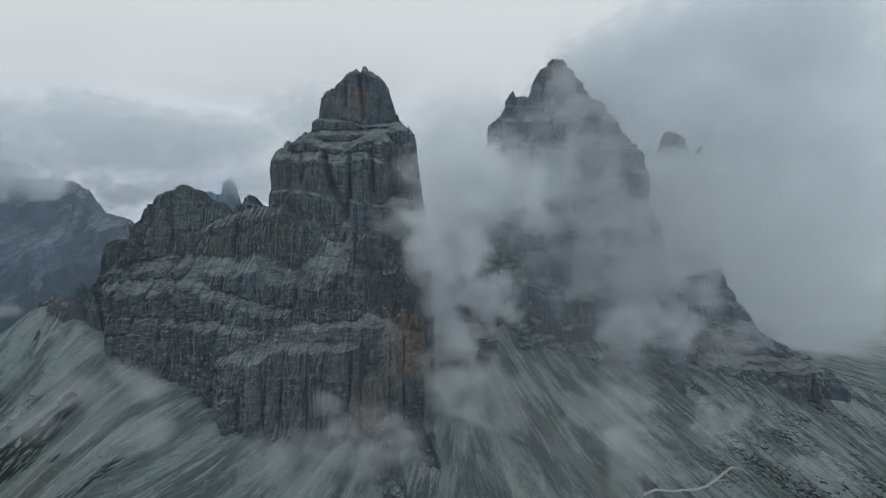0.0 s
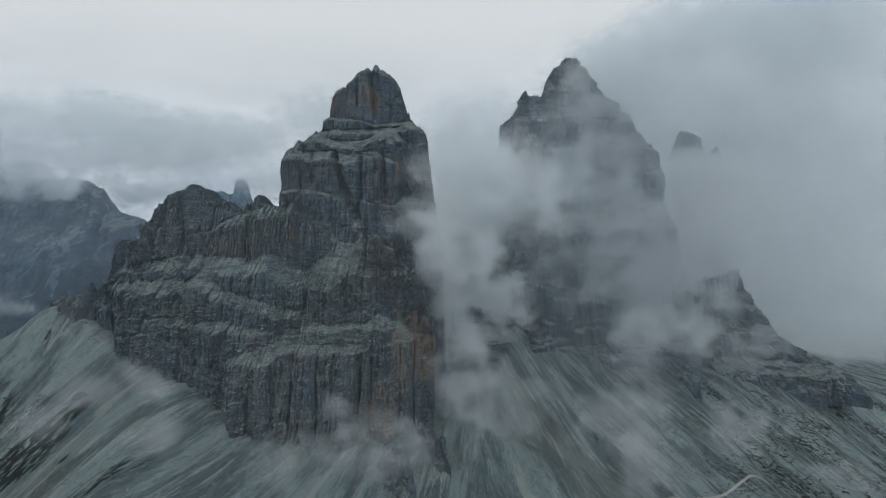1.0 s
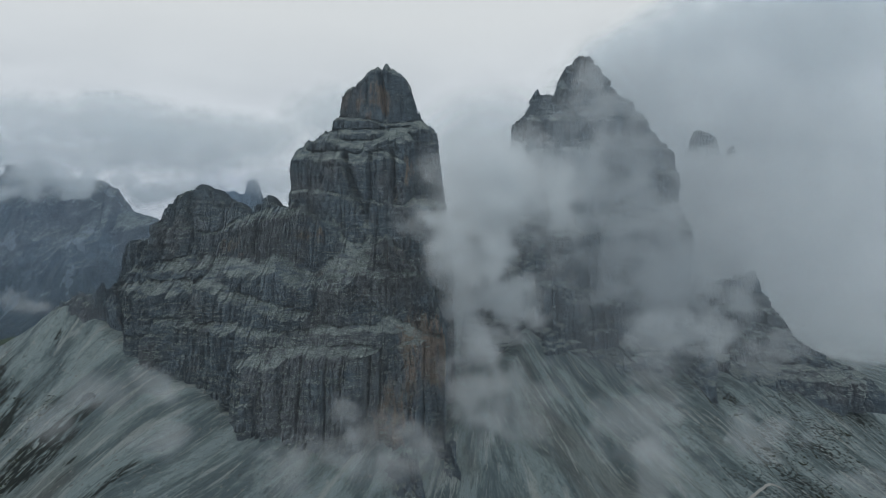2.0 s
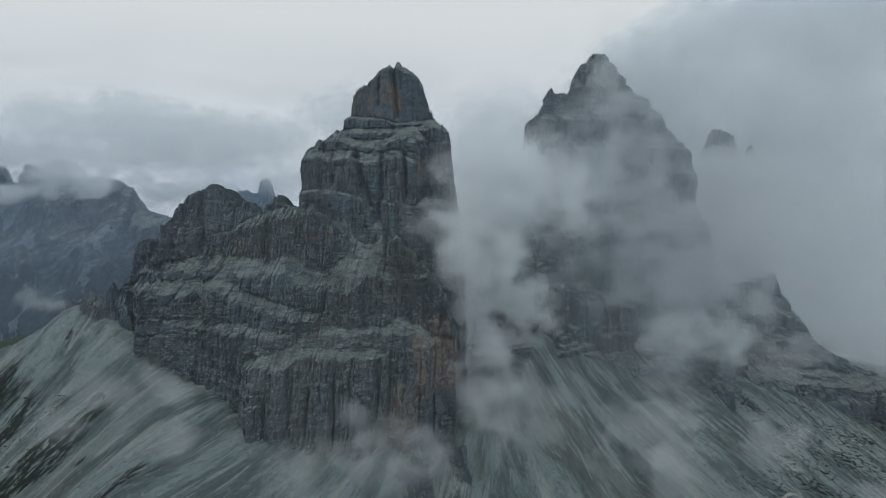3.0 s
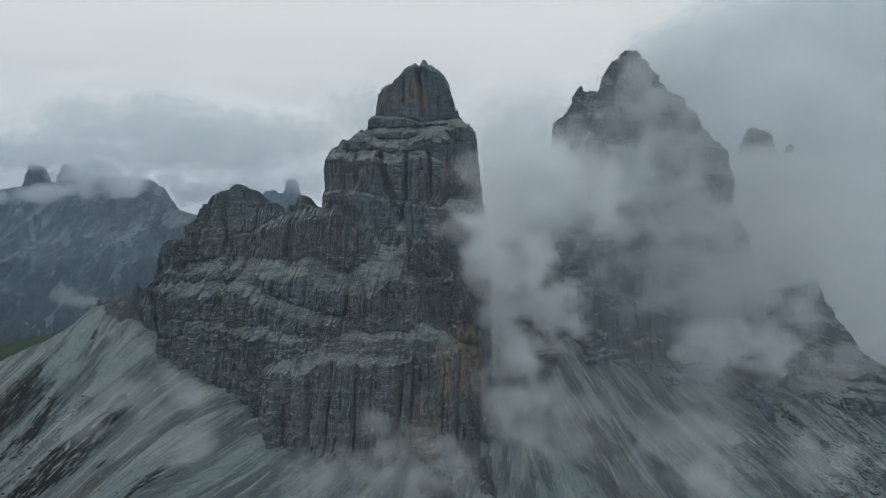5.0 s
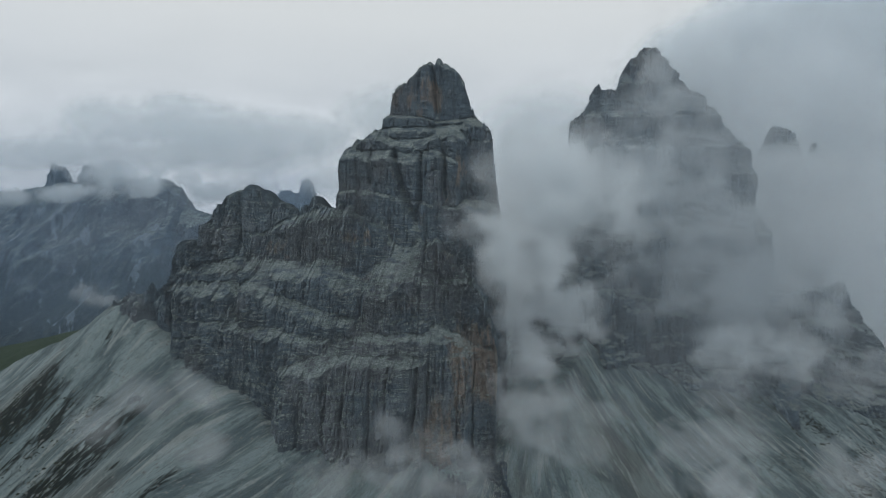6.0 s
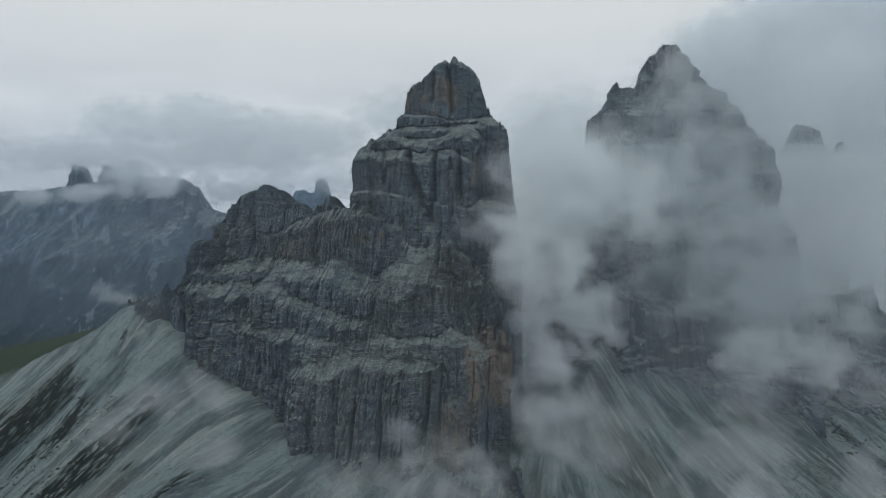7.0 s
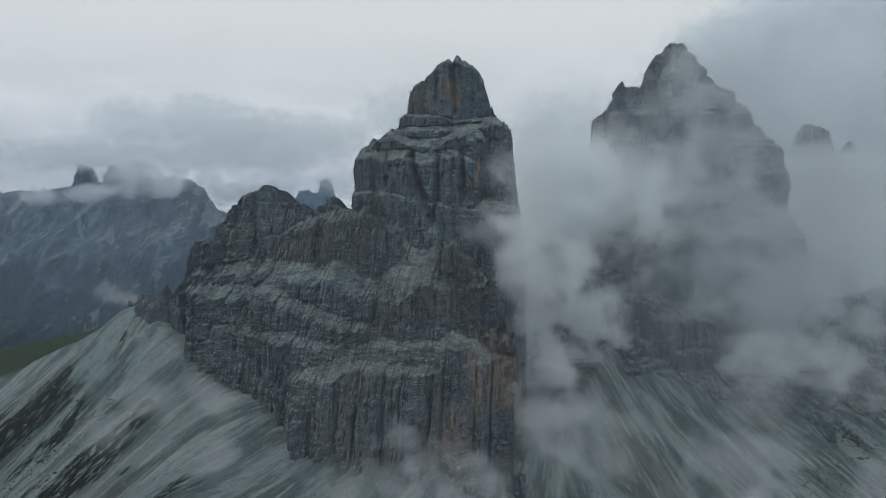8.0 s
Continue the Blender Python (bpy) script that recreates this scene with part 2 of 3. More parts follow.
def scatter(i, j, k):
    """A chance number from 0 to 1 for each pair of whole numbers."""
    h = np.sin(i * 127.1 + j * 311.7 + k * 74.7) * 43758.5453
    return h - np.floor(h)


def blocks(x, y, size, k):
    """The middle of the rock pillar in which each place of the plan lies, and a chance number for it."""
    gx, gy = x / size, y / size
    ix, iy = np.floor(gx), np.floor(gy)
    best, cx, cy, luck = np.full(x.shape, 1e9), x * 0, y * 0, x * 0
    for a in (-1, 0, 1):
        for b in (-1, 0, 1):
            px, py = ix + a + scatter(ix + a, iy + b, k), iy + b + scatter(ix + a, iy + b, k + 5)
            d = (px - gx) ** 2 + (py - gy) ** 2
            near = d < best
            best = np.where(near, d, best)
            cx, cy = np.where(near, px * size, cx), np.where(near, py * size, cy)
            luck = np.where(near, scatter(ix + a, iy + b, k + 9), luck)
    return cx, cy, luck


def relief(P, out, unit, rough, beds, lay):
    """Moves the places of a rock wall outwards: small upright clefts, beds, broken edges."""
    x, y, z = (P[..., i] / unit for i in range(3))
    a, b = x + 3 * perlin(x / 20, y / 20, z / 20), 0.3 * y + 3 * perlin(x / 19, y / 19, z / 19 + 5)
    d = 8 * np.abs(perlin(a / 21, b / 21, z / 140 + 4)) * 2
    d += 6 * np.abs(perlin(a / 9.5, b / 9.5, z / 70 + 9)) * 2
    d += 3.4 * np.abs(perlin(a / 4.6, b / 4.6, z / 22)) * 2
    d += 1.3 * np.abs(perlin(x / 2.5, y / 2.5, z / 5)) * 2
    for size, deep in ((31, 5.0), (13.5, 3.2), (6.5, 1.7)):
        d -= deep * np.exp(-(perlin(a / size + 31.7, b / size, z / (7 * size)) / 0.045) ** 2)
    bedded = np.clip(0.35 + 2.0 * perlin(x / 110, y / 110, z / 80 + 9), 0.0, 1.2) * beds
    for thick, amp in ((9.5, 1.8), (4.1, 1.3)):
        f = lay / unit / thick + 0.25 * perlin(x / 12, y / 12, z / 90)
        f = f - np.floor(f)
        d += amp * bedded * np.minimum(f / 0.75, (1 - f) / 0.25) * (1 + 1.5 * perlin(x / 18, y / 18, z / 12))
    d += 2.6 * fbm(x / 13, y / 13, z / 9, 4)
    d = (d - 8) * rough * unit
    return P + out * d[..., None]


def rock_wall(name, outline, levels, setback, ledges, bow, base, cols, rows, parent, material=None, unit=1.0, rough=1.0, teeth=5.0, back=120.0, label="", beds=1.0, cliff=0.70, wobble=1.0, bulk=1.0, hold=0.62):
    """A mountain wall. outline: its skyline (x, z). At the height z its face lies at about y = setback(z) + bow(x), in steep bands
    with sloping ledges between, whose heights are given, broken into upright pillars of several sizes. Behind the skyline it falls away."""
    o = np.array(outline, float)
    o[:, 0] = np.maximum.accumulate(o[:, 0] + np.arange(len(o)) * 1e-3)
    s = np.concatenate([[0], np.cumsum(np.hypot(*np.diff(o, axis=0).T))])
    u = np.linspace(0, s[-1], cols)
    x, zc = np.interp(u, s, o[:, 0]), np.interp(u, s, o[:, 1])
    win = np.ones(2 * max(int(18 * unit / (u[1] - u[0])), 1) + 1)
    half = len(win) // 2
    tx, tz = (np.convolve(np.pad(np.gradient(a, u), half, mode="edge"), win / len(win), "valid") for a in (x, zc))
    # notched skyline
    inner = np.clip(np.minimum(u, s[-1] - u) / (30 * unit), 0, 1)
    notch = sum(w * (blocks(u, u * 0 + base, g * unit, 3)[2] - 0.5) for g, w in ((16, 1.3), (7, 1.0), (3.2, 0.7)))
    zc = np.maximum(zc + inner * teeth * (notch + 0.4 * perlin(u / (2.2 * unit), base, 3.7)), base + 1)
    # the profile with its ledges
    zs = np.linspace(base - 60 * unit, zc.max() + 60 * unit, 1600)
    cuts = np.array([zs[0], *ledges, zs[-1]], float)
    edge = np.interp(cuts, levels, setback)
    edge[0] -= 40 * unit
    edge[-1] += 40 * unit
    kz, ky = [cuts[0]], [edge[0]]
    for a, b, ya, yb in zip(cuts[:-1], cuts[1:], edge[:-1], edge[1:]):
        kz += [a + cliff * (b - a), b]
        ky += [ya + 0.15 * (yb - ya), yb]
    ys = np.interp(zs, kz, ky) + np.linspace(0, 1e-3, len(zs))

    def height(px, py):
        """The rock's height over the plan, before it is broken up."""
        wx, wy = px / unit, py / unit
        bulge = bulk * unit * (30 * np.abs(perlin(wx / 95, wy / 300, base + 0.2)) * 2 + 13 * np.abs(perlin(wx / 40, wy / 120, base + 0.7)) * 2 - 14)
        wob = wobble * unit * (22 * perlin(wx / 130, wy / 200, base + 0.5) + 5 * perlin(wx / 30, wy / 60, base + 1.5))
        return np.interp(py - np.interp(px, bow[0], bow[1]) + bulge, ys, zs) - wob

    ygrid = np.arange(ys[0] - 20 * unit, max(np.max(setback), ys[-1] - 40 * unit) + 130 * unit, 0.8 * unit)
    X, Y = np.meshgrid(x, ygrid)
    X2, Y2 = X + 5 * unit * perlin(X / (14 * unit), Y / (14 * unit), 0.4), Y + 5 * unit * perlin(X / (14 * unit), Y / (14 * unit), 8.4)
    H = 0.27 * height(X, Y)
    for k, (size, weight, chance) in enumerate(((36, 0.47, 13), (17, 0.23, 9), (8, 0.03, 14))):
        cx, cy, luck = blocks(X2, Y2, size * unit, k)
        H += weight * height(cx, cy) + chance * unit * bulk * weight * 2 * (luck - 0.5) + weight * 0.35 * (Y - cy)
    # most tops lie on the ledges
    wavy = wobble * unit * (22 * perlin(X / unit / 130, 0.3, base + 0.5) + 5 * perlin(X / unit / 34, 0.3, base + 1.5))
    k = np.clip(np.searchsorted(cuts, H + wavy) - 1, 0, len(cuts) - 2)
    t = np.clip((H + wavy - cuts[k]) / (cuts[k + 1] - cuts[k]), 0, 1)
    firm = np.clip(hold + 1.1 * perlin(X / unit / 70, Y / unit / 70, base + 4.4), 0.1, 0.97)
    H = H + firm * (cuts[k] + (cuts[k + 1] - cuts[k]) * np.interp(t, (0, 0.62, 0.80, 1.0), (0, 0.26, 0.9, 1.0)) - wavy - H)
    H[-1] = 1e6
    H = np.maximum.accumulate(np.minimum(H, zc[None] + 0.001), 0)
    z = base + np.linspace(0, 1, rows)[:, None] * (zc - base)[None]
    y = np.empty(z.shape)
    climb = np.arange(len(ygrid)) * 1e-6
    for i in range(cols):
        y[:, i] = np.interp(z[:, i], H[:, i] + climb, ygrid)
    front = np.stack([np.broadcast_to(x, z.shape), y, z], -1)
    w = np.linspace(0, 1, max(rows // 8, 8))[1:, None]
    zb = zc[None] - (zc[None] - base) * w ** 1.6
    yb = y[-1][None] + back * w ** 0.6 * np.clip((zc - base) / (80 * unit), 0.15, 1.5)[None]
    rear = np.stack([np.broadcast_to(x, zb.shape), yb, zb], -1)
    side = np.stack([-tz, -(np.abs(tx) + 0.5), 0 * tx], -1)
    side /= np.linalg.norm(side, axis=1, keepdims=True)
    out = np.concatenate([np.broadcast_to(side, front.shape), np.broadcast_to(side * (1, -1, 1), rear.shape)], 0)
    P = np.concatenate([front, rear], 0)
    return sheet(name, relief(P, out, unit, rough, beds, P[..., 2] + 14 * unit * perlin(P[..., 0] / (120 * unit), P[..., 1] / (200 * unit), 0.5)), material or ROCK, parent, label)


def pillars(u, size, k):
    """Upright pillars of uneven width side by side: the place across each, from -1 to 1, and a chance number for it."""
    g = u / size
    i = np.floor(g)

    def bound(n):
        return n + 0.8 * (scatter(n, k, 3.0) - 0.5)

    i = np.where(g < bound(i), i - 1, np.where(g >= bound(i + 1), i + 1, i))
    lo, hi = bound(i), bound(i + 1)
    return 2 * (g - lo) / np.maximum(hi - lo, 0.05) - 1, scatter(i, k, 8.0)


def tiered_wall(name, outline, tiers, cols, rows, parent, base, material=None, unit=1.0, gullies=(), teeth=4.0, back=120.0, label="", seed=0.0, broad=1.0, rough=1.0, beds=1.0, dip=0.0):
    """A mountain wall in tiers. outline: its skyline (x, z). tiers, the lowest first: the rim's (x, z), the (x, y) of the face
    under the rim, how far the face leans back for each metre, how strongly it is split into pillars. Rubble slopes lie between.
    gullies: lines (x, z, x, z, width, depth) cut into the face."""
    o = np.array(outline, float)
    o[:, 0] = np.maximum.accumulate(o[:, 0] + np.arange(len(o)) * 1e-3)
    s = np.concatenate([[0], np.cumsum(np.hypot(*np.diff(o, axis=0).T))])
    u = np.linspace(0, s[-1], cols)
    x, zc = np.interp(u, s, o[:, 0]), np.interp(u, s, o[:, 1])
    win = np.ones(2 * max(int(18 * unit / (u[1] - u[0])), 1) + 1)
    half = len(win) // 2
    tx, tz = (np.convolve(np.pad(np.gradient(a, u), half, mode="edge"), win / len(win), "valid") for a in (x, zc))
    inner = np.clip(np.minimum(u, s[-1] - u) / (30 * unit), 0, 1)
    notch = sum(w * (pillars(u, g * unit, seed + g)[1] - 0.5) for g, w in ((13, 1.1), (6, 1.0), (2.6, 0.9)))
    zc = np.maximum(zc + inner * teeth * (notch + 0.4 * perlin(u / (2.2 * unit), base, 3.7)), base + 1)

    def across(px, pz, k):
        return px + unit * (4 * perlin(px / (40 * unit), pz / (45 * unit), k + 0.3) + 1.5 * perlin(px / (12 * unit), pz / (16 * unit), k + 5.3))

    # heights and depths at the foot and the rim of each tier
    kz, ky = [np.full(cols, base - 30.0)], []
    for k, (rim, face, lean, split) in enumerate(tiers):
        rz = np.interp(x, *zip(*rim))
        swing = broad * unit * (11 * perlin(x / (85 * unit), 0.3 * k, seed + 0.5) + 7 * np.abs(perlin(x / (34 * unit), 0.5 * k, seed + 2.5)) * 2 - 4)
        ry = np.interp(x, *zip(*face)) - swing
        a, even = across(x, rz, seed + k), rz
        for size, w in ((25, 7.0), (11, 4.5), (5, 2.0)):
            rz = rz + split * unit * w * (pillars(a, size * unit, seed + 7 * k + size)[1] - 0.5)
        if not ky:
            ky.append(ry - lean * (rz - base + 30))
        else:
            fy = np.maximum(ry - lean * np.maximum(even - below, 0), ky[-1] + 0.5)
            fz = np.maximum(below + 0.62 * (fy - ky[-1]), kz[-1] + 0.3)
            kz.append(fz), ky.append(fy)
            rz, ry = np.maximum(rz, fz + 0.4), np.maximum(ry, fy + 0.05)
        kz.append(rz), ky.append(ry)
        below = even
    kz.append(kz[-1] + 200 * unit), ky.append(ky[-1] + 320 * unit)
    kz, ky = np.array(kz), np.array(ky)
    Z, Y, M = (np.empty((rows, cols)) for i in range(3))
    for i in range(cols):
        zd = np.linspace(base, zc[i], 1500)
        yd = np.interp(zd, kz[:, i], ky[:, i])
        run = np.concatenate([[0], np.cumsum(np.hypot(np.diff(zd), 0.4 * np.diff(yd)))])
        Z[:, i] = np.interp(np.linspace(0, run[-1], rows), run, zd)
        Y[:, i] = np.interp(Z[:, i], kz[:, i], ky[:, i])
        steep = np.gradient(yd, zd[1] - zd[0])
        M[:, i] = np.interp(Z[:, i], zd, np.clip(1.25 - 0.75 * np.convolve(np.pad(steep, 4, mode="edge"), np.ones(9) / 9, "valid"), 0, 1))
    X = np.broadcast_to(x, Z.shape)
    tier = np.zeros(Z.shape)
    for k in range(len(tiers) - 1):
        tier += Z > kz[2 * k + 2][None]
    split = np.array([t[3] for t in tiers])[tier.astype(int)]
    a = across(X, Z, seed) + 0.8 * unit * perlin(X / (5 * unit), Z / (7 * unit), 2.2)
    storey = np.floor((Z + 9 * unit * perlin(X / (16 * unit), Z / (60 * unit), 7.7)) / (17 * unit))
    D = np.zeros(Z.shape)
    for size, w, cut, own in ((25, 6.5, 2.6, 0), (11, 2.8, 1.5, 1), (5, 1.0, 0.7, 1)):
        t, luck = pillars(a + 3 * own * perlin(X / (9 * unit), Z / (9 * unit), size), size * unit, seed + 7 * tier + size + 31 * own * storey)
        strong = np.clip(0.75 + 1.5 * perlin(X / (3 * size * unit), Z / (3 * size * unit), size + 0.5), 0.1, 1.4)
        D += strong * (w * (1 - np.abs(t) ** 2.4 + 1.3 * (luck - 0.5)) - cut * np.exp(-((1 - np.abs(t)) / 0.2) ** 2))
    # cross joints: the pillars are broken into blocks that stand in and out
    for wide, high, w in ((8.5, 10.0, 2.6), (4.2, 5.0, 1.3)):
        t, luck = pillars(a + 2.5 * perlin(X / (7 * unit), Z / (7 * unit), wide), wide * unit, seed + 3 * tier + wide)
        f, part = pillars(Z + high * unit * luck + 0.12 * X + 2 * unit * perlin(X / (6 * unit), Z / (6 * unit), 3.3), high * unit, seed + np.floor(50 * luck))
        D += w * (part - 0.5) - 0.3 * w * np.exp(-((1 - np.abs(f)) / 0.2) ** 2)
    D *= M * split
    lay = Z + dip * X + unit * (7 * perlin(X / (120 * unit), Y / (200 * unit), 0.5) + 1.2 * perlin(X / (20 * unit), Z / (30 * unit), 4.5))
    bedded = np.clip(0.55 + 1.6 * perlin(X / (70 * unit), Y / (70 * unit), Z / (50 * unit) + 9), 0.1, 1.3) * beds
    for thick, w in ((9.0, 2.6), (5.2, 2.0), (2.4, 1.0)):
        f, luck = pillars(lay + 1.5 * thick * perlin(X / (30 * unit), Z / (300 * unit), thick), thick * unit, seed + thick)
        D += w * bedded * (0.5 + 0.7 * (1 - M)) * (0.7 * f + 1.2 * (luck - 0.5))
    xs, ys, zs = X / unit, Y / unit, Z / unit
    D += (0.5 + 0.4 * M) * (3.4 * fbm(xs / 15, ys / 15, zs / 13, 5) + 0.9 * np.abs(perlin(xs / 2.4, ys / 2.4, zs / 3.0)) * 2)
    D *= unit * rough
    for x0, z0, x1, z1, wide, deep in gullies:
        way = (X - np.interp(Z, (min(z0, z1), max(z0, z1)), (x0, x1) if z0 < z1 else (x1, x0)) + 3 * perlin(X / 9, Z / 14, 1.5)) / wide
        inside = np.clip((Z - min(z0, z1)) / 12, 0, 1) * np.clip((max(z0, z1) - Z) / 12 + 1, 0, 1)
        D -= deep * inside * np.exp(-way * way)
    front = np.stack([X, Y - D, Z], -1)
    w = np.linspace(0, 1, max(rows // 8, 8))[1:, None]
    zb = zc[None] - (zc[None] - base) * w ** 1.6
    yb = front[-1, :, 1][None] + back * w ** 0.6 * np.clip((zc - base) / (80 * unit), 0.15, 1.5)[None]
    rear = np.stack([np.broadcast_to(x, zb.shape), yb, zb], -1)
    P = np.concatenate([front, rear], 0)
    side = np.stack([-tz, 0 * tx, 0 * tx], -1)
    chip = unit * rough * (2.2 * fbm(P[..., 0] / (9 * unit), P[..., 1] / (9 * unit), P[..., 2] / (6 * unit) + 30, 4) - 0.8)
    ledge = np.zeros(P.shape)
    ledge[:rows, :, 0] = 1 - M
    ledge[rows:, :, 0] = 0.6
    return sheet(name, P + side[None] * chip[..., None], material or ROCK, parent, label, flow=ledge)


def thing(name, label, category, group="", kind="", at=(0, 0, 0)):
    e = new(name)
    e.empty_display_size = 20
    return tagged(e, label, category, group, kind)


# ---- ground ----
FOOT_X = (-1500, -760, -620, -540, -470, -325, -250, -100, -30, 60, 100, 137, 175, 226, 300, 380, 430, 450, 475, 515, 760, 1000, 1500, 2500)
FOOT_Y = (650, 650, 680, 680, 640, 595, 570, 600, 690, 860, 980, 1080, 1070, 1055, 1085, 1110, 1140, 1150, 1140, 1120, 1240, 1300, 1400, 1500)
FOOT_Z = (-330, 20, 99, 150, 110, 42, 12, -15, -50, -55, -35, -4, -28, -52, -45, -48, -50, -46, -70, -128, -150, -230, -330, -500)
FALL = (0.4, 0.45, 0.5, 0.6, 0.6, 0.45, 0.4, 0.42, 0.45, 0.45, 0.45, 0.46, 0.46, 0.45, 0.43, 0.40, 0.36, 0.35, 0.30, 0.22, 0.25, 0.3, 0.3, 0.3)


def ground_height(x, y):
    wx = x + 14 * perlin(x / 120, y / 200, 0.5)
    yf, zf, fall = (np.interp(wx, FOOT_X, v) for v in (FOOT_Y, FOOT_Z, FALL))
    d = yf - y
    fore = zf - fall * d / (1 + np.maximum(d, 0) / 900)
    meadow = -30 + (np.clip(x, -2500, -500) + 977) * 0.243
    t = np.clip(-d / 400, 0, 1)
    aft = zf + (meadow - zf) * t * t * (3 - 2 * t) - 0.55 * np.maximum(y - 1150, 0) * np.clip((-300 - x) / 300, 0, 1) - 0.1 * np.maximum(y - 1500, 0)
    aft = np.where(x > -450, zf - 0.12 * np.maximum(-d - 100, 0), aft)
    z = np.where(d > 0, fore, aft)
    near = np.clip(1 - np.abs(y - 700) / 900, 0, 1)
    c = slope_flow(x, y)[..., 0]
    z = z + near * (6 * perlin(c / 34, y / 260, 1.1) + 2.6 * np.abs(perlin(c / 12, y / 150, 2.1)) * 2 + 12 * perlin(c / 110, y / 240, 3.1))
    z = z + near * 1.0 * fbm(x / 6, y / 10, 0.7, 3)
    return np.maximum(z, -700 + 60 * fbm(x / 500, y / 500, 0.2, 3))


def spread(lo, hi, start, end, step, grow=1.12):
    """Even steps between lo and hi, then ever wider ones out to start and end."""
    mid = list(np.arange(lo, hi, step))
    a, b, h = [lo], [hi], step
    while a[-1] > start or b[-1] < end:
        h *= grow
        a.append(max(a[-1] - h, start)), b.append(min(b[-1] + h, end))
    return np.unique(np.array(a + mid + b, float))


def slope_flow(x, y):
    """Across and along the way that the gravel slides."""
    k = np.interp(x, (-540, -430, -350, -250, -100, 100, 450), (0.20, -0.25, -0.70, -0.50, -0.20, -0.10, -0.16))
    return np.stack([x + k * (y - 580), y, 0 * x], -1)


def gravel_fans(x, y):
    """As slope_flow, but under the far mountain the gravel slides aslant; takes a grid."""
    f = slope_flow(x, y)
    a = np.linspace(-200, 1600, 400)
    lean = np.interp(a, (0, 110, 250, 450, 700, 1000), (0.0, 0.40, 0.45, 0.32, 0.10, 0.10))
    for row in np.nonzero((y[:, 0] > 400) & (y[:, 0] < 1160))[0]:
        came = np.interp(x[row], a + lean * (950 - y[row, 0]), a)
        f[row, :, 0] = np.where(x[row] > 40, came, f[row, :, 0])
    return f


gx, gy = np.meshgrid(spread(-900, 1000, -5000, 5000, 3.4), spread(430, 1250, -4500, 4900, 3.4))
ground = sheet("ground", np.stack([gx, gy, ground_height(gx, gy)], -1), SCREE, smooth=True, flow=gravel_fans(gx, gy))
tagged(ground, "pale grey limestone scree slopes with dark turf patches", "ground", kind="structure")

# ---- the near mountain ----
near_mountain = thing("rock_mountain", "grey layered limestone mountain with a stepped summit tower", "mountain", "mountains")
LOWER = [(-530, 60), (-516, 125), (-512, 146), (-494, 168), (-498, 200), (-484, 223), (-451, 213), (-456, 240), (-431, 278), (-423, 292), (-398, 297), (-380, 294), (-366, 284),
         (-339, 275), (-325, 270), (-318, 274), (-303, 275), (-297, 291), (-286, 275), (-258, 273), (-226, 260), (-198, 248), (-153, 240), (-125, 218), (-113, 226), (-91, 211), (-79, 201),
         (-60, 172), (-46, 149), (-33, 108), (-26, 65), (-31, 17), (-39, -60)]
tiered_wall("lower_face", LOWER, [
    ([(-530, 70), (-438, 108), (-391, 112), (-346, 88), (-246, 82), (-219, 92), (-137, 94), (-67, 92)], [(-520, 715), (-480, 685), (-438, 632), (-346, 622), (-290, 614), (-262, 592), (-236, 590), (-212, 606), (-137, 618), (-98, 638), (-67, 668), (-40, 704)], 0.30, 0.95),
    ([(-500, 120), (-455, 133), (-334, 121), (-233, 112), (-184, 117), (-101, 115), (-49, 98)], [(-520, 718), (-480, 686), (-440, 642), (-334, 622), (-233, 628), (-149, 636), (-101, 648), (-69, 680), (-40, 712)], 0.33, 0.9),
    ([(-488, 160), (-390, 159), (-344, 167), (-313, 155), (-251, 137), (-218, 133), (-161, 136), (-53, 126)], [(-520, 722), (-480, 692), (-435, 656), (-344, 648), (-251, 645), (-161, 655), (-118, 664), (-92, 684), (-50, 712)], 0.26, 1.1),
    ([(-497, 178), (-438, 186), (-343, 190), (-286, 180), (-254, 186), (-231, 166), (-162, 168), (-142, 183), (-50, 180)], [(-520, 728), (-480, 708), (-438, 690), (-343, 680), (-254, 670), (-162, 666), (-106, 682), (-78, 698), (-40, 724)], 0.22, 1.1),
    ([(-483, 222), (-449, 246), (-362, 231), (-329, 247), (-241, 263), (-209, 262), (-198, 247), (-178, 219), (-141, 205), (-124, 216), (-111, 230), (-92, 228), (-66, 202), (-50, 184)],
     [(-500, 724), (-449, 724), (-329, 720), (-209, 728), (-178, 742), (-150, 740), (-134, 714), (-96, 712), (-66, 724), (-40, 744)], 0.24, 1.0),
    ([(-500, 235), (-440, 280), (-398, 300), (-297, 292), (-226, 264), (-40, 200)], [(-500, 730), (-398, 756), (-226, 764), (-40, 764)], 0.4, 0.8),
], 1150, 640, near_mountain, -60, gullies=((-416, 294, -390, 208, 7, 14), (-390, 208, -353, 120, 8, 12), (-300, 60, -290, 140, 6, 8)), teeth=10.0, dip=0.03, seed=1.0,
            label="broad stepped rock wall with pale rubble ledges")
TOWER = [(-270, 60), (-268, 244), (-266, 294), (-268, 330), (-266, 343), (-264, 345), (-264, 359), (-255, 363), (-253, 372), (-244, 377), (-240, 370), (-234, 381), (-228, 390), (-219, 395), (-217, 408),
         (-211, 415), (-207, 429), (-206, 450), (-201, 454), (-198, 467), (-190, 465), (-175, 479), (-166, 487), (-157, 495), (-146, 496), (-132, 502), (-124, 496), (-115, 492), (-103, 480),
         (-94, 467), (-86, 448), (-82, 429), (-73, 414), (-67, 401), (-56, 398), (-47, 389), (-44, 363), (-40, 328), (-34, 285), (-26, 242), (-20, 183), (-14, -60)]
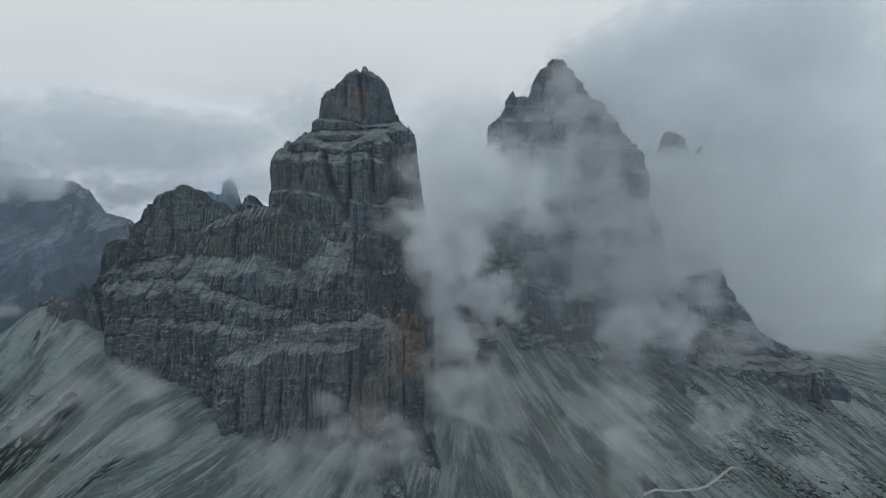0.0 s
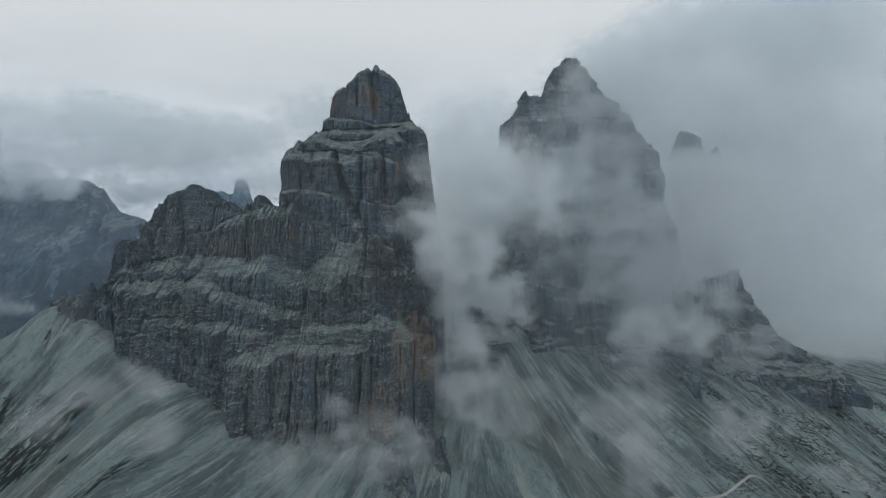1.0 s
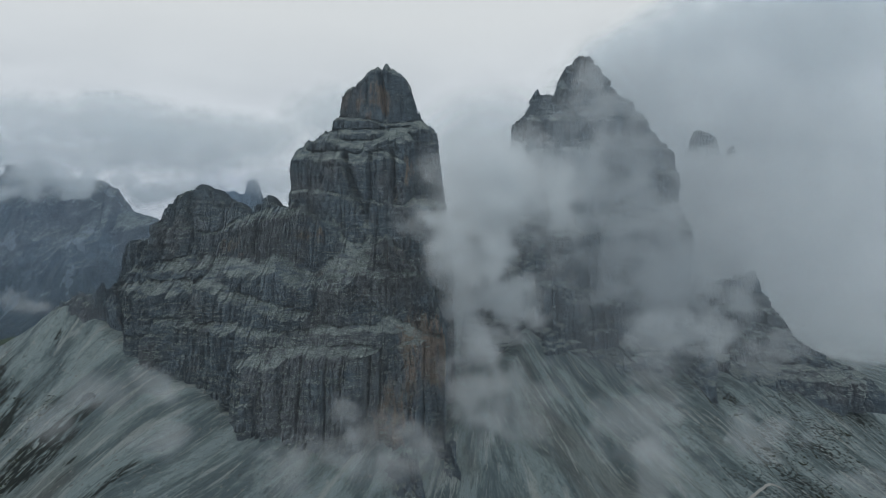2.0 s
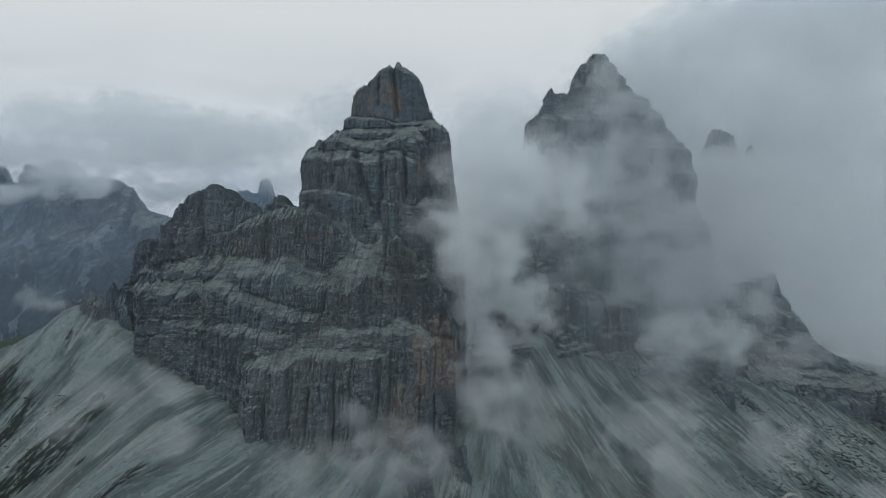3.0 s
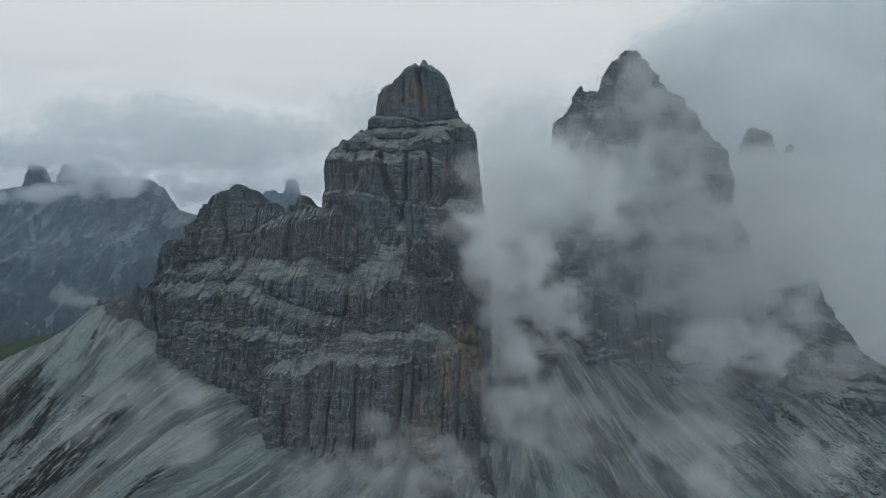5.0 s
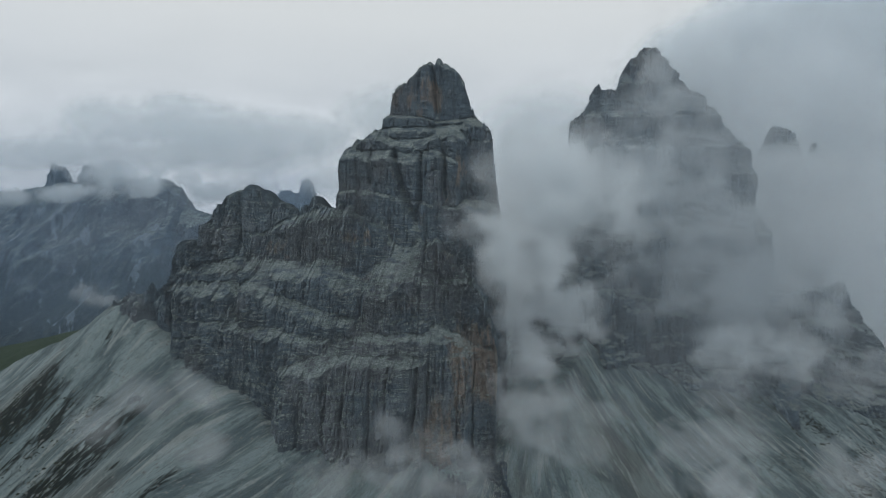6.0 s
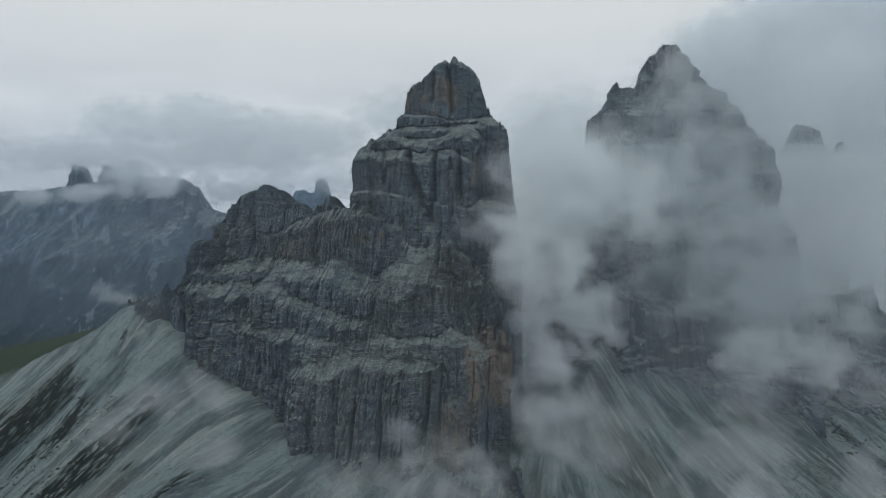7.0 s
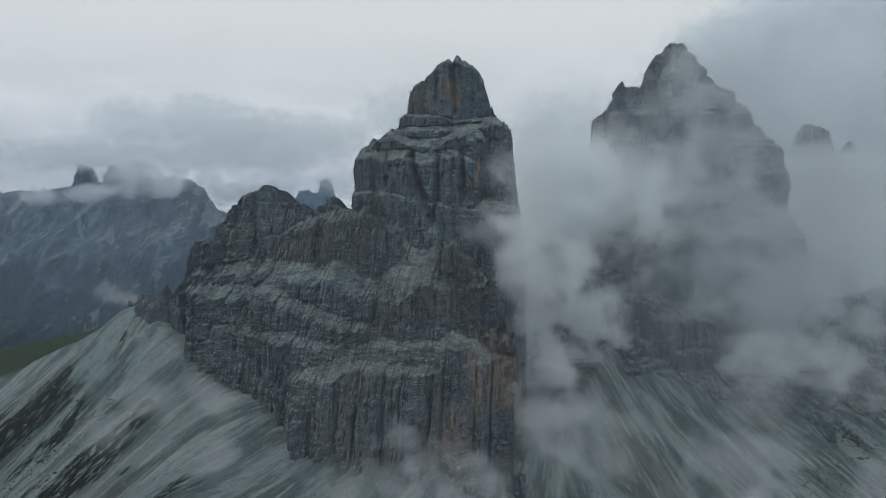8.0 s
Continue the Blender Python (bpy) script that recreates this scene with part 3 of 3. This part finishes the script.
tiered_wall("tower_face", TOWER, [
    ([(-264, 290), (-221, 293), (-180, 284), (-138, 276), (-89, 270)], [(-270, 772), (-180, 770), (-138, 774), (-89, 790), (-40, 822), (-10, 850)], 0.10, 0.8),
    ([(-267, 343), (-189, 344), (-169, 339), (-122, 347), (-90, 336), (-60, 332)], [(-270, 784), (-185, 782), (-122, 786), (-92, 800), (-80, 828), (-20, 846)], 0.06, 0.9),
    ([(-250, 364), (-218, 370), (-195, 360), (-151, 357), (-109, 376), (-86, 374), (-60, 370)], [(-270, 812), (-195, 806), (-151, 804), (-109, 806), (-86, 812), (-76, 834), (-20, 850)], 0.12, 1.0),
    ([(-237, 381), (-166, 386), (-112, 384), (-69, 393), (-47, 390)], [(-250, 830), (-166, 834), (-112, 828), (-86, 834), (-69, 844), (-20, 856)], 0.10, 0.8),
    ([(-217, 408), (-160, 407), (-133, 400), (-79, 399), (-50, 400)], [(-230, 854), (-133, 850), (-79, 852), (-40, 866)], 0.12, 0.8),
    ([(-210, 450), (-156, 484), (-135, 492), (-100, 478), (-80, 440)], [(-220, 874), (-160, 862), (-135, 864), (-100, 868), (-70, 876)], 0.07, 0.55),
], 820, 640, near_mountain, -60, unit=1.1, gullies=((-187, 346, -172, 302, 5, 26), (-172, 302, -144, 240, 6, 24), (-145, 342, -146, 250, 4, 18), (-140, 500, -131, 406, 4, 16), (-112, 350, -106, 280, 4, 12), (-222, 346, -219, 300, 3, 9), (-240, 340, -236, 260, 3, 7), (-205, 380, -200, 345, 3, 8), (-160, 488, -163, 420, 3, 8)),
            teeth=6.5, broad=0.5, rough=0.9, beds=0.55, seed=21.0, dip=0.02, label="steep grey rock tower with a blocky ochre-grey summit")
for outline, face, low in (([(-590, 80), (-572, 126), (-555, 142), (-536, 150), (-521, 162), (-505, 156), (-490, 170), (-470, 150), (-455, 90)], (640, 672), 30),
                           ([(-100, -60), (-88, -22), (-72, -10), (-56, -18), (-44, -60)], (560, 588), -90), ([(-40, -75), (-27, -40), (-12, -44), (-3, -75)], (650, 668), -100),
                           ([(-452, 20), (-446, 58), (-436, 66), (-426, 52), (-418, 20)], (552, 566), 0)):
    outcrop = thing("rock_outcrop", "broken grey rock outcrop in the scree", "rock", "outcrops")
    rock_wall("rock_face", outline, (low, low + 130), face, (low + 40, low + 70, low + 100), ((-600, 0), (0, 0)), low, 150, 90, outcrop, unit=0.5, teeth=5, back=18)

# ---- the mountain behind, half in cloud ----
far_mountain = thing("rock_mountain", "dark layered limestone mountain half hidden in drifting cloud", "mountain", "mountains")
GREAT = [(-27, -140), (-16, -76), (-3, 27), (25, 94), (50, 164), (101, 290), (112, 358), (119, 466), (146, 476), (165, 511), (190, 561), (205, 544), (232, 547), (269, 622), (313, 659), (348, 639), (385, 580),
         (445, 502), (482, 439), (511, 409), (525, 379), (537, 328), (529, 245), (498, 167), (490, 57), (485, -140)]
rock_wall("main_face", GREAT, (-140, -40, 60, 75, 200, 230, 300, 470, 480, 560, 680), (1040, 1070, 1100, 1130, 1170, 1240, 1260, 1330, 1370, 1410, 1560), (-20, 60, 130, 200, 235, 320, 400, 470, 520, 570),
          ((40, 200, 400, 520), (30, 0, 0, 40)), -140, 520, 420, far_mountain, unit=1.5)

crag = thing("rock_crag", "dark pointed rock crag rising from the scree", "crag")
CRAG = [(480, -180), (510, -66), (560, 28), (620, 50), (690, 68), (722, 75), (742, 84), (757, 54), (775, 5), (802, -45), (828, -84), (870, -108), (935, -132), (975, -210)]
rock_wall("crag_face", CRAG, (-200, -120, -60, 48), (1170, 1215, 1260, 1330), (-120, -60, 0), ((480, 980), (0, 0)), -210, 360, 240, crag, unit=1.1, teeth=4, bulk=0.7)
for outline, label in (([(835, 100), (844, 300), (854, 452), (879, 505), (912, 514), (947, 489), (963, 412), (976, 299), (985, 100)], "dark rock pinnacle standing out of the cloud"),
                       ([(985, 100), (992, 299), (996, 423), (1012, 452), (1030, 423), (1046, 299), (1055, 100)], "small dim rock pinnacle in the cloud")):
    spire = thing("rock_spire", label, "rock pinnacle", "pinnacles")
    tiered_wall("spire_face", outline, [([(0, 440), (2000, 440)], [(0, 1990), (2000, 1990)], 0.05, 1.0), ([(0, 600), (2000, 600)], [(0, 2030), (2000, 2030)], 0.15, 1.0)], 200, 260, spire, -300, unit=1.8, teeth=11, rough=0.8)

# ---- road, boulders and low pines on the slopes ----
ROAD = Mat("gravel_road")
ROAD = ROAD.surface(ROAD.mix(ROAD.noise(0.6, detail=5.0), rgb(0.22, 0.235, 0.235), rgb(0.33, 0.34, 0.335)), 0.95)
rx = np.linspace(300, 700, 160)
ry = 700 + 42 * np.exp(-((rx - 470) / 90) ** 2) + 6 * np.sin(rx / 23)
rr = np.stack([np.stack([rx, ry + o, np.maximum(ground_height(rx, ry), ground_height(rx, ry + o)) + 0.8], -1) for o in (-2.6, 0.0, 2.6)], 0)
road = tagged(sheet("road", rr, ROAD, smooth=True), "narrow pale gravel road across the slope", "road", kind="structure")


def strewn(name, count, area, sizes, material, squash, seed, label, category, keep):
    """Many small lumps lying on the slope, as one object."""
    rnd = np.random.RandomState(seed)
    bm = bmesh.new()
    bmesh.ops.create_icosphere(bm, subdivisions=1, radius=1.0)
    V = np.array([v.co[:] for v in bm.verts])
    F = np.array([[v.index for v in f.verts] for f in bm.faces])
    bm.free()
    x, y = rnd.uniform(area[0], area[1], count), rnd.uniform(area[2], area[3], count)
    good = keep(x, y, rnd.uniform(0, 1, count))
    x, y = x[good], y[good]
    n = len(x)
    r = sizes[0] + (sizes[1] - sizes[0]) * rnd.uniform(0, 1, n) ** 3
    jag = V[None] * (1 + 0.35 * rnd.normal(size=(n, len(V), 1))) * r[:, None, None] * np.array((1, 1, squash))
    c, sn = np.cos(x * 7), np.sin(x * 7)
    P = np.stack([jag[..., 0] * c[:, None] - jag[..., 1] * sn[:, None] + x[:, None], jag[..., 0] * sn[:, None] + jag[..., 1] * c[:, None] + y[:, None], jag[..., 2] + (ground_height(x, y) + 0.25 * r * squash)[:, None]], -1)
    faces = (F[None] + np.arange(n)[:, None, None] * len(V)).reshape(-1, 3)
    me = bpy.data.meshes.new(name)
    me.from_pydata(P.reshape(-1, 3).tolist(), [], faces.tolist())
    me.materials.append(material)
    return tagged(new(name, me), label, category, kind="stuff")


BOULDER = Mat("boulder")
BOULDER = BOULDER.surface(BOULDER.mix(BOULDER.noise(0.35, detail=4.0), rgb(0.075, 0.088, 0.092), rgb(0.23, 0.25, 0.25)), 0.95)
PINE = Mat("dwarf_pine")
PINE = PINE.surface(PINE.mix(PINE.noise(0.7, detail=4.0), rgb(0.018, 0.026, 0.022), rgb(0.045, 0.055, 0.042)), 0.9)


def lanes(x, y, luck):
    c = slope_flow(x, y)[..., 0]
    return luck < np.clip(0.35 + 2.2 * perlin(c / 22, y / 130, 6.6), 0.02, 1)


def patches(x, y, luck):
    return luck < np.clip(-0.15 + 2.6 * perlin(x / 55, y / 40, 2.6) + 0.8 * perlin(x / 12, y / 12, 5.6) + (900 - y) / 900, 0, 1)


strewn("boulders", 14000, (-700, 900, 430, 1080), (0.3, 1.7), BOULDER, 0.8, 3, "grey boulders and blocks strewn down the scree", "boulder", lanes)
strewn("dwarf_pines", 9000, (470, 950, 640, 1080), (0.8, 3.2), PINE, 0.6, 4, "dark low mountain pines in patches on the slope", "shrub", patches)
strewn("turf_tufts", 1500, (-560, -430, 430, 560), (0.4, 1.6), PINE, 0.5, 6, "dark tufts of turf on the scree", "turf", lanes)

# ---- the distance ----
def spurred_slope(name, crest, foot, cols, rows, parent, material, label=""):
    """A long mountainside that falls from its crest (x, y, z) to the foot (x, y, z) in spurs with gullies between them."""
    c, f = np.array(crest, float), np.array(foot, float)
    x = np.linspace(c[0, 0], c[-1, 0], cols)
    top = np.stack([x, np.interp(x, c[:, 0], c[:, 1]), np.interp(x, c[:, 0], c[:, 2]) + 14 * (pillars(x, 60, 4.0)[1] - 0.5) + 10 * perlin(x / 25, 0.2, 0.7)], -1)
    low = np.stack([x * f[0, 0] / c[0, 0], np.interp(x, c[:, 0], np.linspace(f[0, 1], f[-1, 1], len(c))), np.interp(x, c[:, 0], np.linspace(f[0, 2], f[-1, 2], len(c)))], -1)
    t = np.linspace(0, 1, rows)[:, None, None]
    P = top[None] + (low - top)[None] * t
    P[..., 2] -= 130 * np.sin(math.pi * t[..., 0]) * (1 - 0.4 * t[..., 0])
    a = P[..., 0] + 420 * t[..., 0] + 60 * perlin(P[..., 0] / 260, t[..., 0] * 3, 1.5)
    d = np.zeros(P.shape[:2])
    for size, w in ((520, 150), (210, 75), (85, 32), (34, 13), (14, 5)):
        d += w * (0.6 - 2 * np.abs(perlin(a / size + 0.3 * size, t[..., 0] * 700 / size, size)))
    d *= np.minimum(1, 8 * t[..., 0] + 0.12)
    P[..., 1] -= 0.75 * d
    P[..., 2] += 0.55 * d + 9 * fbm(P[..., 0] / 40, P[..., 1] / 40, 0.3, 4)
    rear = top[None] + np.stack([0 * x, 0 * x + 500, 0 * x - 700], -1)[None] * np.linspace(1, 0, 6)[:-1, None, None]
    return sheet(name, np.concatenate([rear, P], 0), material, parent, label)


far_range = thing("mountain_range", "hazy blue-grey mountain range with pale scree gullies", "mountain")
spurred_slope("range_face", [(-5600, 2900, 200), (-3600, 2700, 240), (-2904, 2600, 260), (-2488, 2600, 310), (-2185, 2600, 348), (-1926, 2600, 330), (-1816, 2600, 287), (-1788, 2600, 238), (-1704, 2550, 172),
                             (-1556, 2500, 138), (-1381, 2450, 20), (-1150, 2400, -180), (-900, 2400, -500)], [(-4300, 1500, -760), (0, 1900, -800)], 900, 420, far_range, ROCK_FAR)
for outline in ([(-2713, 301), (-2699, 364), (-2684, 376), (-2674, 426), (-2650, 429), (-2598, 407), (-2612, 370), (-2597, 358), (-2582, 301)], [(-2521, 301), (-2501, 357), (-2477, 388), (-2471, 416), (-2440, 419), (-2368, 397), (-2374, 370), (-2414, 351), (-2405, 301)], [(-2351, 301), (-2329, 388), (-2312, 425), (-2303, 415), (-2289, 449), (-2263, 443), (-2245, 424), (-2269, 412), (-2289, 388), (-2277, 301)]):
    tooth = thing("rock_spire", "distant dark rock tooth above the cloud", "rock pinnacle", "distant pinnacles")
    tiered_wall("spire_face", outline, [([(-4000, 600), (0, 600)], [(-4000, 2660), (0, 2660)], 0.1, 1.0)], 140, 90, tooth, 150, ROCK_FAR, unit=1.6, teeth=6, back=60, rough=0.7)
PEAK = [(-1260, -100), (-1203, 171), (-1168, 255), (-1150, 278), (-1097, 284), (-1076, 266), (-1058, 268), (-1045, 322), (-1028, 337), (-1003, 334), (-986, 300), (-972, 238), (-960, 171), (-930, -100)]
peak = thing("rock_peak", "small pale hazy rock peak behind the ridge", "peak")
rock_wall("peak_face", PEAK, (-700, 400), (2250, 2420), (200, 280), ((-1300, -900), (0, 0)), -700, 120, 120, peak, ROCK_FAR, unit=1.5, beds=0.3, rough=0.4, teeth=2.5)


# ---- clouds ----
def puff_mesh(name, seed, layers, material, tilt=32.0):
    """Many thin, bowed layers of mist through one another, at all sorts of tilts, within a ball of radius 1."""
    rnd = np.random.RandomState(seed)
    rings, spokes = 4, 14
    rad, ang = np.meshgrid(np.linspace(0, 1, rings + 1)[1:], np.linspace(0, 2 * math.pi, spokes, endpoint=False), indexing="ij")
    u, v = (np.concatenate([[0], (rad * f(ang)).reshape(-1)]) for f in (np.cos, np.sin))
    faces = [(0, 1 + j, 1 + (j + 1) % spokes) for j in range(spokes)]
    for i in range(rings - 1):
        for j in range(spokes):
            a, b = 1 + i * spokes + j, 1 + i * spokes + (j + 1) % spokes
            faces += [(a, a + spokes, b + spokes), (a, b + spokes, b)]
    tris = np.array(faces)
    vs, fs = [], []
    for i in range(layers):
        off = (i + 0.5) / layers * 1.7 - 0.85
        half = math.sqrt(1 - off * off)
        bow = 0.16 * perlin(u * 1.4 + i * 3.7, v * 1.4, seed + 0.5)
        P = np.stack([1.06 * u * half, off + bow, 1.06 * v * half], -1)
        turn = np.array(Euler((radians(rnd.uniform(-tilt, tilt)), 0, radians(rnd.uniform(-tilt, tilt)))).to_matrix())
        vs.append(P @ turn.T), fs.append(tris + i * len(u))
    me = bpy.data.meshes.new(name)
    me.from_pydata(np.concatenate(vs).tolist(), [], np.concatenate(fs).tolist())
    me.polygons.foreach_set("use_smooth", np.ones(len(me.polygons), bool))
    me.materials.append(material)
    return me


CLOUDS = {
    "bank": [puff_mesh("cloud", s, 13, cloud_material("cloud_bank", 0.23, 0.0020, 0.30, 0.97, detail=2.0, twist=0.0)) for s in (1, 2)],
    "thick": [puff_mesh("cloud", s, 14, cloud_material("thick_cloud", 0.12, 0.0130, 1.05, 0.92, twist=0.3, detail=8.0, core=0.12)) for s in (3, 4, 5)],
    "thin": [puff_mesh("cloud", s, 8, cloud_material("thin_cloud", 0.115, 0.02, 1.0, 0.78, twist=0.4, detail=7.0, core=0.2)) for s in (6, 7, 8)],
    "far": [puff_mesh("cloud", s, 12, cloud_material("distant_cloud", 0.19, 0.0030, 0.5, 0.97, detail=3.5, twist=0.0)) for s in (11, 12)],
    "tuft": [puff_mesh("cloud", s, 10, cloud_material("torn_cloud", 0.235, 0.0055, 1.1, 0.97, twist=0.3, detail=7.0, core=0.1)) for s in (14, 15)],
    "veil": [puff_mesh("cloud", 16, 5, cloud_material("thin_veil", 0.085, 0.004, 0.35, 0.52, (0.76, 0.89, 1.0), detail=3.0))],
    "near_haze": [puff_mesh("haze", 19, 5, cloud_material("near_haze", 0.018, 0.0015, 0.1, 0.62, (0.80, 0.93, 1.0), detail=2.0), 4.0)],
    "haze": [puff_mesh("haze", 9, 6, cloud_material("valley_haze", 0.095, 0.0015, 0.1, 0.66, (0.50, 0.72, 1.0), detail=2.0))],
}


def clouds(kind, label, rows):
    """Clouds of a kind from rows of x, y, z and the three radii."""
    for i, (x, y, z, rx, ry, rz) in enumerate(rows):
        ob = new("cloud", CLOUDS[kind][i % len(CLOUDS[kind])])
        ob.matrix_world = pose(x, y, z) @ Matrix.Diagonal((rx, ry, rz, 1))
        tagged(ob, label, "cloud", label.split()[0] + " clouds", "stuff")


clouds("bank", "high pale grey cloud bank behind the mountains", [
    (1679, 2400, 840, 1117, 400, 778),
    (995, 2300, 649, 746, 350, 421),
    (1754, 2200, 50, 931, 350, 806),
    (1245, 2300, 298, 778, 300, 713),
    (691, 2300, 723, 356, 200, 292),
    (60, 1900, 301, 360, 250, 480),
    (120, 1500, 60, 260, 100, 330),
    (330, 1800, 300, 300, 100, 400),
    (880, 1900, 250, 330, 120, 260),
    (930, 1950, 330, 200, 60, 120),
    (900, 1930, 230, 280, 60, 235),
    (880, 1880, 130, 320, 60, 300),
    (960, 1900, 320, 170, 40, 110),
    (1467, 2500, 1018, 811, 300, 387),
    (947, 2400, 917, 406, 250, 237),
])
clouds("thick", "billowing grey cloud drifting between the rock walls", [
    (31, 775, 326, 85, 38, 112),
    (11, 770, 286, 112, 50, 126),
    (32, 780, 229, 128, 58, 128),
    (-1, 750, 207, 82, 36, 110),
    (-13, 735, 248, 60, 26, 121),
    (84, 860, 275, 144, 63, 175),
    (64, 850, 329, 126, 57, 141),
    (179, 1000, 323, 148, 58, 129),
    (283, 1040, 291, 213, 69, 156),
    (401, 1080, 133, 303, 63, 141),
    (551, 1150, 217, 348, 165, 156),
    (414, 1050, 71, 255, 44, 98),
    (397, 950, 13, 141, 39, 87),
    (996, 1400, 59, 477, 144, 318),
    (880, 1500, 226, 570, 192, 427),
    (425, 1340, 492, 278, 102, 226),
    (27, 860, 155, 122, 48, 122),
    (67, 880, 85, 126, 36, 93),
    (1, 800, 32, 85, 33, 114),
    (14, 820, 99, 87, 34, 102),
    (90, 980, 312, 95, 40, 90),
])
clouds("thin", "thin torn wisp of mist over the scree", [
    (-15, 690, 230, 60, 30, 100),
    (20, 690, 0, 80, 40, 90),
    (-1483, 1600, -78, 130, 60, 60),
    (-1413, 1580, -98, 80, 40, 40),
    (-108, 560, 14, 94, 40, 43),
    (-90, 552, -18, 110, 35, 40),
    (-139, 555, 51, 27, 25, 39),
    (-48, 590, -4, 49, 35, 33),
    (-7, 680, 24, 67, 40, 67),
    (-403, 540, 68, 53, 40, 45),
    (-341, 640, 148, 14, 12, 37),
    (289, 700, -106, 93, 60, 74),
    (-305, 480, 49, 47, 35, 27),
    (654, 820, -198, 104, 60, 52),
    (-181, 499, 16, 70, 40, 35),
    (331, 900, -22, 76, 50, 76),
    (103, 760, -27, 85, 50, 96),
    (634, 1080, -61, 121, 50, 68),
    (-429, 500, 54, 42, 35, 28),
    (275, 760, -63, 136, 35, 88),
    (52, 700, -10, 66, 26, 88),
    (471, 800, -93, 127, 27, 68),
    (-138, 555, 6, 80, 13, 34),
    (-339, 530, 87, 49, 13, 32),
    (240, 600, -20, 50, 17, 43),
    (-89, 755, 242, 60, 22, 34),
    (726, 1100, -27, 139, 23, 61),
    (500, 1000, -1, 111, 24, 62),
    (14, 760, 47, 52, 20, 73),
    (-2, 750, 142, 51, 19, 72),
])
clouds("far", "long low cloud lying on the distant range", [
    (-1623, 2100, 421, 770, 150, 94),
    (-1158, 2300, 506, 519, 150, 178),
    (-809, 2300, 328, 292, 120, 129),
    (-1220, 2200, 292, 248, 100, 86),
    (-2073, 2600, 675, 953, 200, 165),
    (-643, 2600, 643, 440, 200, 220),
    (-1396, 2250, 274, 213, 60, 67),
    (-1245, 2300, 406, 342, 90, 124),
    (-1699, 2400, 526, 650, 120, 162),
    (-2662, 2500, 486, 677, 120, 135),
])
clouds("haze", "faint blue haze in the valley", [(-1900, 1750, 60, 2300, 350, 760), (-1000, 2120, 280, 280, 60, 170)])
clouds("tuft", "torn white cloud along the far crest", [
    (-2338, 2350, 260, 234, 90, 62),
    (-2049, 2300, 274, 279, 90, 66),
    (-1786, 2300, 295, 254, 90, 71),
    (-1641, 2320, 322, 179, 90, 77),
    (-2010, 2400, 357, 424, 90, 90),
    (-1505, 2300, 247, 152, 90, 66),
    (-2618, 2350, 245, 234, 90, 73),
])
clouds("veil", "thin veil of mist before the rock wall", [(480, 980, 200, 700, 90, 600), (330, 900, 250, 420, 60, 420)])
clouds("near_haze", "faint damp haze before the mountain", [(-160, 470, 250, 640, 50, 420)])
